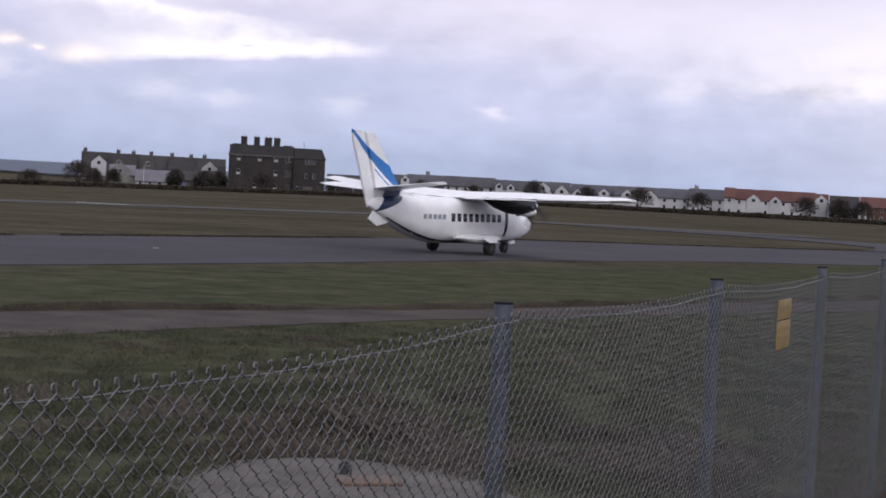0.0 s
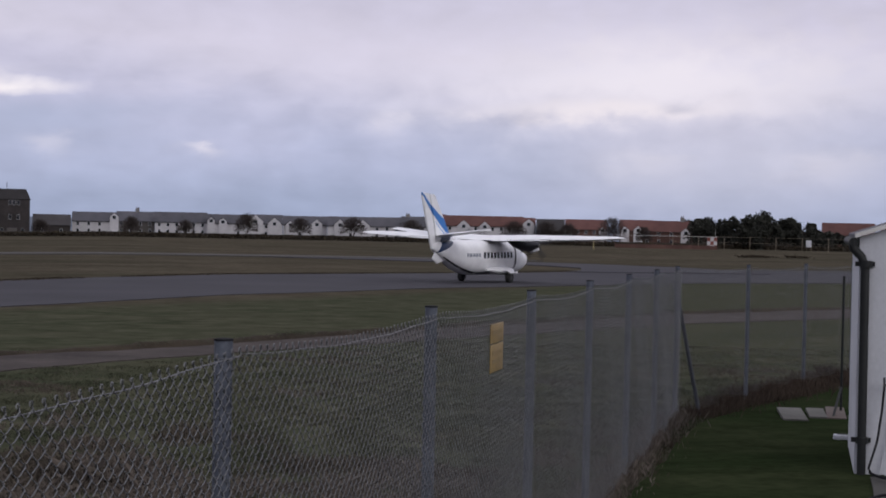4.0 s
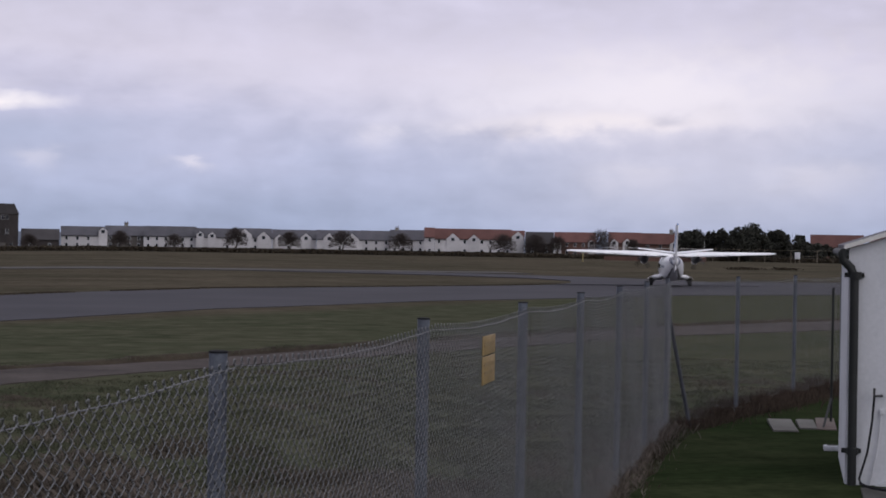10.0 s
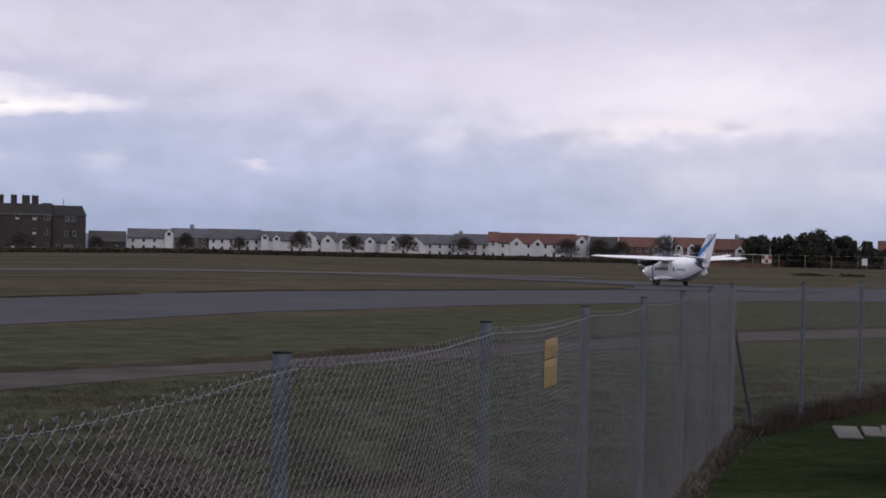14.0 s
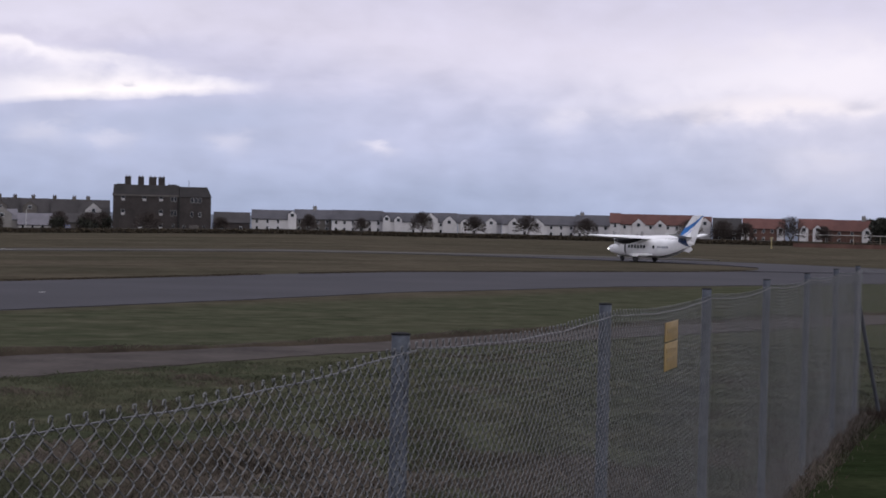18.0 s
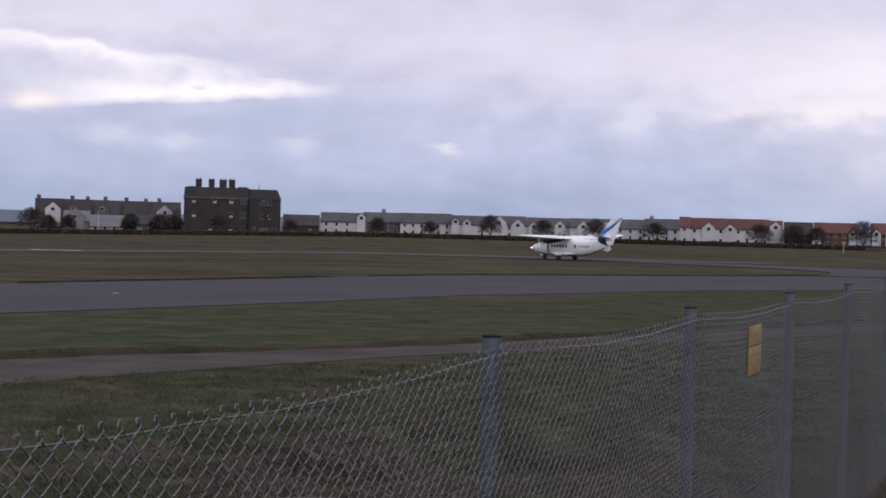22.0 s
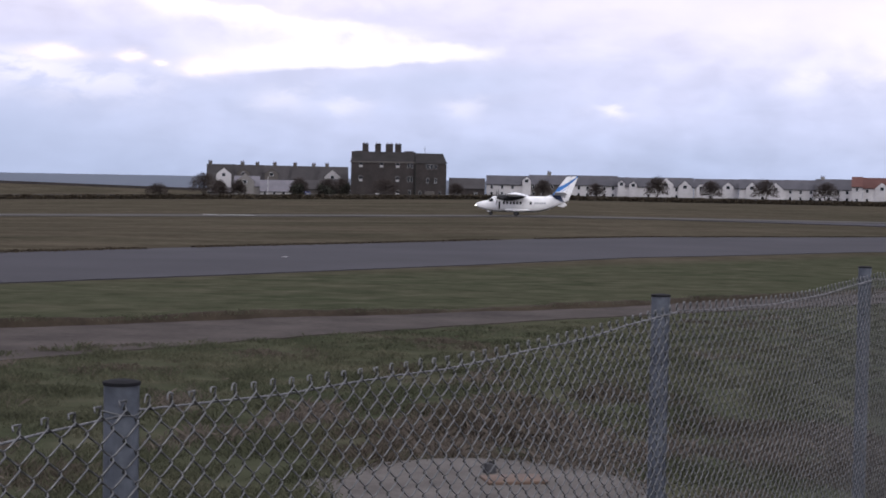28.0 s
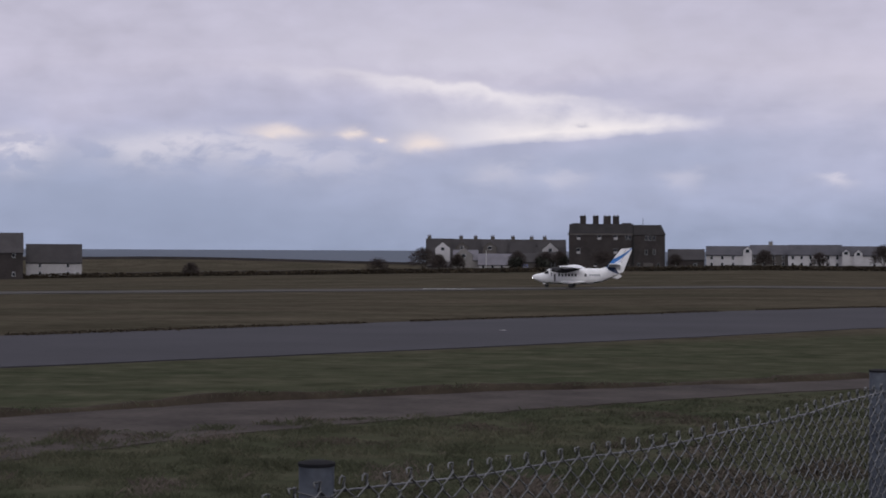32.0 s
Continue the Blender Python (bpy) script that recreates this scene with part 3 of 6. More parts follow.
earth_lip()
strip("taxiway", [(-42, 5), (-17.3, 36.2), (-8.9, 50), (-1.5, 63.2), (5, 76), (19, 93.4), (24.2, 97), (42, 113), (60, 120), (80, 130), (120, 150)],
      [(-60, 10), (-25.8, 53.8), (-14.5, 82), (-2.6, 103), (7.6, 119), (26, 134), (34.4, 141), (43.5, 151), (52, 165), (70, 176), (110, 185)], 0.03, M_TARMAC,
      "wide grey tarmac taxiway", cuts=130)
strip("runway_link", [(41.5, 147.5), (45.5, 156), (49.5, 170), (49, 184), (41, 203), (29, 217), (19, 225)],
      [(63, 150), (66, 164), (66, 180), (62, 197), (54, 214), (44, 228), (30, 238)], 0.09, M_TARMAC,
      "curved grey tarmac link between taxiway and runway", cuts=30)
strip("runway", [(60, 225), (24, 224), (0, 226), (-40, 222), (-75, 219), (-105, 216), (-190, 210)],
      [(60, 243), (24, 243), (0, 244), (-40, 243), (-75, 243), (-105, 243), (-190, 243)], 0.13, M_RUNWAY, "grey tarmac runway strip", cuts=40)
strip("lawn", [(-3.9, -6), (-1.3, 1.2), (0.55, 5.1), (1.75, 7.8), (3.0, 10.5), (4.2, 13.2), (5.4, 15.9), (6.7, 18.6), (8.0, 21.2), (10.2, 23.8), (12.0, 25.9), (16, 30.5)],
      [(24, -8), (24, 0), (24, 4), (24, 8), (24, 11), (24, 14), (24, 16), (24, 18), (24, 21), (24, 24), (24, 27), (24, 31)], 0.04, M_LAWN, "short dark green mown lawn beside the fence", cuts=30)
strip("pavement", [(4.95, 9.6), (6.72, 13.4), (7.62, 15.4)], [(13, 8.0), (13, 13.0), (13, 13.75)], 0.06, M_APRON, "stained concrete apron at the foot of the hut", cuts=10, thick=0.08, ragged=0.03)
_v = [(-4900, 630, -8.2), (4900, 630, -8.2), (4900, 4990, -8.2), (-4900, 4990, -8.2)]
tagged(raw("water", _v, [(0, 1, 2, 3)], M_WATER), "grey blue sea out to the horizon", "sea", kind="structure")

# ---------------------------------------------------------------- chain-link fence
FENCE_A, FENCE_STEP = Vector((-0.79, 2.91, 0)), Vector((1.222, 2.686, 0))


def fence_top(p):
    return 2.045 - 0.0085 * max(0.0, p.y - 3.0)


def fence_points():
    line = [FENCE_A + FENCE_STEP * k for k in range(-1, 8)]
    last = line[-1]
    turn = [last + Vector((2.0, 2.35, 0)) * k for k in range(1, 4)]
    return line, turn


def chain_link(a, b, top_a, top_b, pitch=0.0345, seed=0, detail=2):
    """One bay of woven wire between two posts: flattened spirals, front strands rising one way and back strands the other, each hooked into its neighbours."""
    rnd = random.Random(seed)
    run = Vector((b.x - a.x, b.y - a.y, 0))
    n = int(round(run.length / pitch))
    side = Vector((run.y, -run.x, 0)).normalized()
    along = run.normalized()
    up = Vector((0, 0, 1))
    verts, faces = [], []
    r, sides = ((0.0016, 3), (0.0016, 4), (0.0020, 5))[detail]
    deep = (0.006, 0.010, 0.0055)[detail]
    foot = land(a.x, a.y) - 0.02
    bends = ((0.5, 0.5),) if detail == 0 else ((0.18, 0.11), (0.82, 0.89))
    ring = [(math.cos(2 * math.pi * q / sides) * r, math.sin(2 * math.pi * q / sides) * r) for q in range(sides)]

    def sag(x):
        return 0.030 * math.sin(math.pi * min(1.0, max(0.0, x)))

    def at(x, z, off):
        bulge = 0.012 * math.sin(5.0 * x + z * 2.3 + seed) * math.sin(math.pi * min(1.0, max(0.0, x)))
        return Vector((a.x + run.x * x, a.y + run.y * x, z)) + side * (off + bulge + 0.045)

    def bar(pts):
        k0 = len(verts)
        for i, p in enumerate(pts):
            d = pts[min(i + 1, len(pts) - 1)] - pts[max(i - 1, 0)]
            u = d.cross(side).normalized()
            verts.extend(p + u * c + side * s for c, s in ring)
        for i in range(len(pts) - 1):
            s, e = k0 + i * sides, k0 + (i + 1) * sides
            faces.extend((s + q, s + (q + 1) % sides, e + (q + 1) % sides, e + q) for q in range(sides))

    for c in range(n):
        xm = (c + 0.5) / n
        top = top_a * (1 - xm) + top_b * xm - sag(xm)
        corners = []
        while True:
            k = len(corners)
            z = top - k * 0.0285 + rnd.uniform(-0.0012, 0.0012)
            if z < foot:
                break
            corners.append((c + (1.03 if (k + c) % 2 == 0 else -0.03), z))
        pts = []
        for k, (x0, z0) in enumerate(corners):
            pts.append(at(x0 / n, z0, 0.0))
            if k + 1 < len(corners):
                x1, z1 = corners[k + 1]
                off = deep if x0 > x1 else -deep
                for fz, fx in bends:
                    pts.append(at((x0 + (x1 - x0) * fx) / n, z0 + (z1 - z0) * fz, off))
        h = pts[0]
        lean = rnd.uniform(-0.003, 0.003)
        if c % 2 == 0:
            pts = [h - along * 0.014 + up * 0.001, h - along * (0.0145 - lean) + up * 0.011, h - along * 0.006 + up * (0.0125 + lean), h + along * 0.002 + up * 0.011] + pts
        else:
            pts = [h + along * (0.003 + lean) + up * 0.011] + pts
        bar(pts)
    wire = []
    for i in range(13):
        x = i / 12
        wire.append(Vector((a.x + run.x * x, a.y + run.y * x, top_a * (1 - x) + top_b * x - 0.016 - sag(x) * 1.2 + 0.003 * math.sin(i * 1.9 + seed))) + side * 0.036)
    return verts, faces, wire


def post(parent, p, top, lean=(0, 0)):
    bm = bmesh.new()
    g = land(p.x, p.y) - 0.3
    tube(bm, [(p.x, p.y, g), (p.x + lean[0], p.y + lean[1], top)], 0.032, 14)
    ob = part("post", bm, M_GALV, parent)
    bm = bmesh.new()
    tube(bm, [(p.x + lean[0], p.y + lean[1], top), (p.x + lean[0], p.y + lean[1], top + 0.006), (p.x + lean[0], p.y + lean[1], top + 0.009)], [0.034, 0.034, 0.02], 14)
    part("cap", bm, M_CAP, ob, "black plastic post cap")
    return ob


def build_fence():
    fence = thing("chain_link_fence", Matrix(), "galvanised chain-link fence with round steel posts and black caps", "fence")
    line, turn = fence_points()
    pts = line + turn
    side = Vector((FENCE_STEP.y, -FENCE_STEP.x, 0)).normalized()
    # how far the mesh hangs below the line of the post tops
    hang = [0.029, 0.028, 0.014, 0.020, 0.026] + [0.029] * 9
    for i, p in enumerate(pts):
        back = (0.0, -0.01, 0.028, 0.010, 0.004)[i] if i < 5 else 0.008
        top = fence_top(p)
        ob = post(fence, p - side * back, top + (0.004 if i == 1 else 0.016))
        # tie wires that hold the mesh to the post
        for z in (top - 0.045, top - 0.45, top - 0.9, top - 1.35):
            bm = bmesh.new()
            loop = [(p.x - side.x * back + 0.036 * math.cos(q), p.y - side.y * back + 0.036 * math.sin(q), z + 0.004 * math.sin(2 * q)) for q in [2 * math.pi * k / 10 for k in range(11)]]
            tube(bm, loop, 0.0013, 5)
            part("tie_wire", bm, M_WIRE, ob)
    for i, (a, b) in enumerate(zip(pts, pts[1:])):
        v, f, w = chain_link(a, b, fence_top(a) - hang[i], fence_top(b) - hang[i + 1], seed=i, detail=2 if i < 4 else (1 if i < 8 else 0))
        raw("wire_mesh", v, f, M_WIRE, fence, "woven galvanised diamond wire mesh").data.shade_smooth()
        bm = bmesh.new()
        tube(bm, w, 0.0024, 6)
        part("line_wire", bm, M_WIRE, fence)
    # leaning brace at the corner
    c = line[-1]
    bm = bmesh.new()
    tube(bm, [(c.x + 0.47, c.y + 0.3, land(c.x, c.y)), (c.x - 0.04, c.y + 0.02, 1.70)], 0.028, 10)
    part("brace", bm, M_BRACE, fence, "dark steel corner brace leaning on the fence")


def build_sign():
    a = FENCE_A + FENCE_STEP * 2.465
    u = FENCE_STEP.normalized()
    w = Vector((u.y, -u.x, 0))
    for k, (z0, z1) in enumerate(((1.745, 1.86), (1.573, 1.738))):
        m = Matrix.Translation(a + w * 0.068) @ Matrix(((u.x, w.x, 0, 0), (u.y, w.y, 0, 0), (0, 0, 1, 0), (0, 0, 0, 1)))
        s = thing("warning_sign", m, "small faded yellow warning sign wired to the fence", "sign", "yellow signs on the fence")
        bm = bmesh.new()
        box(bm, -0.19, 0.19, -0.003, 0.003, z0, z1, 0.002)
        part("plate", bm, M_SIGN, s)
        zm = z1 - 0.05
        for j in range(2 if k else 1):
            bm = bmesh.new()
            box(bm, -0.14, 0.14 - 0.05 * j, 0.003, 0.005, zm - 0.05 * j - 0.012, zm - 0.05 * j + 0.012)
            part("print_bar", bm, M_SIGN_INK, s)


build_fence()
build_sign()


# ---------------------------------------------------------------- hut
def build_hut():
    hut = thing("hut", pose(7.628, 15.794, land(7.7, 15.7), 0, 0, -24), "white rendered single storey hut with a low gable roof", "hut")
    w, d, eave, rise = 5.6, 2.6, 2.5, 0.322
    ridge = eave + rise * w / 2
    # front wall with a window opening
    wx0, wx1, wz0, wz1 = 0.72, 2.3, 1.41, 2.08
    t = 0.22
    bm = bmesh.new()
    f0 = [(0, -0.2), (w, -0.2), (w, eave), (w / 2, ridge), (0, eave)]
    hole = [(wx0, wz0), (wx1, wz0), (wx1, wz1), (wx0, wz1)]
    sides = []
    for y in (0, t):
        o = [bm.verts.new((x, y, z)) for x, z in f0]
        q = [bm.verts.new((x, y, z)) for x, z in hole]
        for loop in ((o[0], o[1], q[1], q[0]), (o[1], o[2], q[2], q[1]), (o[2], o[3], q[2]), (o[3], q[3], q[2]), (o[3], o[4], q[3]), (o[4], o[0], q[0], q[3])):
            bm.faces.new(loop)
        sides.append((o, q))
    for a, b in zip(sides[0], sides[1]):
        for k in range(len(a)):
            bm.faces.new((a[k], a[(k + 1) % len(a)], b[(k + 1) % len(b)], b[k]))
    part("front_wall", bm, M_RENDER, hut, smooth=False)
    bm = bmesh.new()
    box(bm, 0, t, t, d, -0.2, eave)
    part("side_wall", bm, M_RENDER, hut)
    bm = bmesh.new()
    box(bm, w - t, w, t, d, -0.2, eave)
    part("side_wall", bm, M_RENDER, hut)
    bm = bmesh.new()
    slab(bm, [(t, d - t, -0.2), (w - t, d - t, -0.2), (w - t, d - t, eave), (w / 2, d - t, ridge - 0.1), (t, d - t, eave)], (0, t - 0.01, 0))
    part("back_wall", bm, M_RENDER, hut)
    for s in (0, 1):
        bm = bmesh.new()
        x0, x1 = (-0.05, w / 2) if s == 0 else (w + 0.05, w / 2)
        z0, z1 = eave - 0.04, ridge
        slab(bm, [(x0, -0.06, z0 + 0.035), (x1, -0.06, z1 + 0.035), (x1, -0.06, z1 + 0.075), (x0, -0.06, z0 + 0.075)], (0, d + 0.12, 0))
        part("roof", bm, M_SLATE, hut, "thin grey roof slope")
        bm = bmesh.new()
        slab(bm, [(x0, -0.085, z0 + 0.032), (x1, -0.085, z1 + 0.032), (x1, -0.085, z1 + 0.08), (x0, -0.085, z0 + 0.08)], (0, 0.022, 0))
        part("verge_board", bm, M_ROOFBOARD, hut)
    # window
    bm = bmesh.new()
    for x0, x1, z0, z1 in ((wx0, wx1, wz1 - 0.05, wz1), (wx0, wx1, wz0, wz0 + 0.06), (wx0, wx0 + 0.05, wz0, wz1), (wx1 - 0.05, wx1, wz0, wz1),
                           (wx0 + 0.28, wx0 + 0.34, wz0, wz1), (wx0 + 0.48, wx0 + 0.56, wz0, wz1)):
        box(bm, x0, x1, 0.07, 0.13, z0, z1)
    win = part("window_frame", bm, M_PIPE, hut, "dark painted window frame")
    for x0, x1 in ((wx0 + 0.05, wx0 + 0.28), (wx0 + 0.34, wx0 + 0.48), (wx0 + 0.56, wx1 - 0.05)):
        bm = bmesh.new()
        box(bm, x0, x1, 0.09, 0.1, wz0 + 0.06, wz1 - 0.05)
        part("pane", bm, M_GLASS, win, "dark window pane")
    for z0, z1 in ((wz0 + 0.13, wz0 + 0.44), (wz0 + 0.51, wz0 + 0.58)):
        bm = bmesh.new()
        box(bm, wx0 + 0.35, wx0 + 0.47, 0.075, 0.085, z0, z1, 0.004)
        part("notice", bm, M_PAD, win, "pale notice in the window")
    bm = bmesh.new()
    box(bm, wx0 - 0.03, wx1 + 0.04, -0.075, 0.07, wz0 - 0.155, wz0 - 0.075, 0.014)
    part("window_sill", bm, M_RENDER, hut)
    # sloping white rail or ramp kerb against the wall
    bm = bmesh.new()
    slab(bm, [(0.22, -0.001, 0.0), (0.34, -0.001, 0.0), (3.2, -0.001, 1.28), (3.2, -0.001, 1.345)], (0, -0.07, 0))
    part("sloping_rail", bm, M_RENDER, hut, "white painted sloping rail along the wall")
    # rainwater pipe
    bm = bmesh.new()
    tube(bm, [(-0.07, -0.06, eave - 0.03), (-0.06, -0.06, eave - 0.12), (0.02, -0.06, eave - 0.2), (0.06, -0.06, eave - 0.3), (0.07, -0.06, 0.02)], 0.045, 12)
    pipe = part("downpipe", bm, M_PIPE, hut, "black rainwater downpipe")
    for z in (eave - 0.31, 0.36):
        bm = bmesh.new()
        tube(bm, [(0.07, -0.06, z), (0.07, -0.06, z + 0.07)], 0.062, 12)
        box(bm, -0.04, 0.16, -0.03, 0.0, z + 0.01, z + 0.06)
        part("collar", bm, M_PIPE, pipe)
    bm = bmesh.new()
    tube(bm, [(-0.06, -0.1, eave - 0.05), (-0.06, d + 0.05, eave - 0.05)], 0.05, 10)
    part("gutter", bm, M_PIPE, hut, "black gutter along the eave")
    # tap with hose
    bm = bmesh.new()
    tube(bm, [(0.36, 0.0, 0.98), (0.36, -0.08, 0.98), (0.28, -0.09, 0.98), (0.28, -0.09, 1.06)], 0.014, 8)
    part("tap", bm, M_STEEL_DARK, hut, "outdoor tap on the wall")
    bm = bmesh.new()
    tube(bm, [(0.28, -0.1, 0.97), (0.26, -0.12, 0.7), (0.22, -0.14, 0.4), (0.14, -0.16, 0.12), (0.2, -0.2, 0.02), (0.6, -0.3, 0.015)], 0.012, 8)
    part("tap_hose", bm, M_CAP, hut, "black hose hanging from the tap")
    # thin white pipe below a small bracket
    bm = bmesh.new()
    tube(bm, [(0.36, -0.03, 0.80), (0.33, -0.03, 0.45), (0.25, -0.03, 0.02)], 0.008, 8)
    part("waste_pipe", bm, M_RENDER, hut, "thin white waste pipe down the wall")
    bm = bmesh.new()
    box(bm, 0.34, 0.39, -0.04, 0.0, 0.77, 0.84, 0.008)
    part("bracket", bm, M_RENDER, hut)


def smooth_loop(pts, closed, steps=8):
    """Points eased through a few corners (Catmull-Rom)."""
    out, n = [], len(pts)
    for i in range(n if closed else n - 1):
        p = [Vector(pts[(i + k) % n] if closed else pts[min(n - 1, max(0, i + k))]) for k in (-1, 0, 1, 2)]
        for s in range(steps):
            t = s / steps
            out.append(0.5 * (2 * p[1] + (p[2] - p[0]) * t + (2 * p[0] - 5 * p[1] + 4 * p[2] - p[3]) * t * t + (3 * p[1] - p[0] - 3 * p[2] + p[3]) * t ** 3))
    out.append(Vector(pts[0]) if closed else Vector(pts[-1]))
    return out


def garden_hoses():
    x0, y0 = 7.2, 13.8
    z = land(x0, y0) + 0.085
    dark = thing("garden_hose", pose(x0, y0, z), "black garden hose lying in a loose loop along the wall", "hose", "hoses on the apron")
    bm = bmesh.new()
    tube(bm, smooth_loop([(-0.48, -0.15, 0.015), (-0.16, 0.19, 0.015), (0.07, 0.15, 0.012), (0.06, -0.24, 0.03), (0.08, -0.52, 0.015), (-0.3, -0.6, 0.012), (-0.49, -0.47, 0.015)], True), 0.014, 8)
    part("coil", bm, M_CAP, dark)
    bm = bmesh.new()
    tube(bm, smooth_loop([(0.36, 1.5, 0.02), (0.36, 1.2, 0.014), (0.6, 0.9, 0.014), (0.96, 0.8, 0.014), (1.5, 0.95, 0.014), (2.2, 0.75, 0.014)], False), 0.014, 8)
    part("run", bm, M_CAP, dark)
    bm = bmesh.new()
    tube(bm, [(-0.1, 0.16, 0.03), (0.0, 0.08, 0.03)], 0.017, 8)
    part("connector", bm, M_RUST, dark, "dull orange hose connector")
    green = thing("garden_hose", pose(x0, y0, z + 0.012), "dark green garden hose lying in tangled loops", "hose", "hoses on the apron")
    for k, (dx, dy, r) in enumerate(((0.0, 0.0, 1.0), (0.16, -0.06, 0.82), (0.42, 0.05, 0.95))):
        pts = [(0.3, 0.1), (0.62, 0.52), (0.95, 0.7), (1.35, 0.62), (1.5, 0.1), (1.2, -0.35), (0.6, -0.5), (0.3, -0.3)]
        bm = bmesh.new()
        tube(bm, smooth_loop([(0.9 + (x - 0.9) * r + dx, 0.1 + (y - 0.1) * r + dy, 0.016 + 0.012 * k + 0.008 * math.sin(3 * x + k)) for x, y in pts], True), 0.013, 8)
        part("coil", bm, M_HOSE, green)
    bm = bmesh.new()
    tube(bm, [(0.72, 0.02, 0.03), (0.84, -0.08, 0.03)], 0.018, 8)
    part("connector", bm, M_RUST, green, "dull orange hose connector")


build_hut()
garden_hoses()


def paving():
    for x, y, w, d, rz, mat, tilt in ((9.42, 21.5, 0.34, 1.25, -19, M_CONCRETE, 1), (9.83, 21.6, 0.25, 0.85, -20, M_CONCRETE, 2), (10.12, 21.6, 0.27, 1.1, -23, M_PINKSLAB, 2)):
        s = thing("paving_slab", pose(x, y, land(x, y) + 0.035, tilt, 0, rz), "loose pale concrete slab lying on the lawn", "slab", "slabs on the lawn")
        bm = bmesh.new()
        box(bm, -w / 2, w / 2, -d / 2, d / 2, 0, 0.05, 0.01)
        part("stone", bm, mat, s)
    b = thing("trough", pose(8.90, 18.75, land(8.9, 18.75) + 0.03, 0, 0, -22), "small white trough lying beside the hut", "trough")
    bm = bmesh.new()
    box(bm, -0.12, 0.16, -0.07, 0.07, 0, 0.07, 0.012)
    part("body", bm, M_RENDER, b)
    # no hole is cut: a dark plate on top paints the hollow's shade
    bm = bmesh.new()
    box(bm, -0.08, 0.12, -0.04, 0.04, 0.066, 0.073)
    part("opening", bm, M_STEEL_DARK, b)
    m = thing("gate_post", pose(10.27, 21.75, land(10.3, 21.7), 0, 0, 10), "dark steel post with a diagonal prop behind the hut", "post")
    bm = bmesh.new()
    tube(bm, [(0, 0, 0.0), (0, 0, 2.0)], 0.018, 8)
    part("pole", bm, M_PIPE, m)
    bm = bmesh.new()
    tube(bm, [(-0.45, -0.45, 0.04), (-0.02, -0.02, 0.42)], 0.018, 8)
    part("prop", bm, M_PIPE, m)
    bm = bmesh.new()
    tube(bm, [(0, 0, 2.0), (0, 0, 2.012)], 0.021, 8)
    part("cap", bm, M_CAP, m)


paving()


def old_pad():
    z = land(-0.4, 13.1)
    pad = thing("concrete_pad", pose(-0.35, 13.08, z, 0, 0, 15), "pale round concrete pad set in the rough grass", "concrete")
    bm = bmesh.new()
    rings = []
    for r, h in ((1.42, -0.1), (1.38, 0.02), (1.28, 0.04), (0.6, 0.05)):
        rings.append([(r * (1 + 0.12 * noise.noise(Vector((math.cos(a) * 2.6, math.sin(a) * 2, 1)))) * math.cos(a) * 1.03, r * math.sin(a), h) for a in [2 * math.pi * k / 56 for k in range(56)]])
    loft(bm, rings)
    part("base", bm, M_PAD, pad)
    bm = bmesh.new()
    box(bm, 0.02, 0.52, -0.05, 0.28, 0.045, 0.075, 0.01)
    part("drain_cover", bm, M_RUST, pad, "rusty drain cover")
    bm = bmesh.new()
    tube(bm, [(0.16, 0.5, 0.03), (0.16, 0.5, 0.13), (0.17, 0.5, 0.15)], [0.06, 0.055, 0.03], 10)
    part("stub", bm, M_STEEL_DARK, pad, "short dark iron stub")


old_pad()


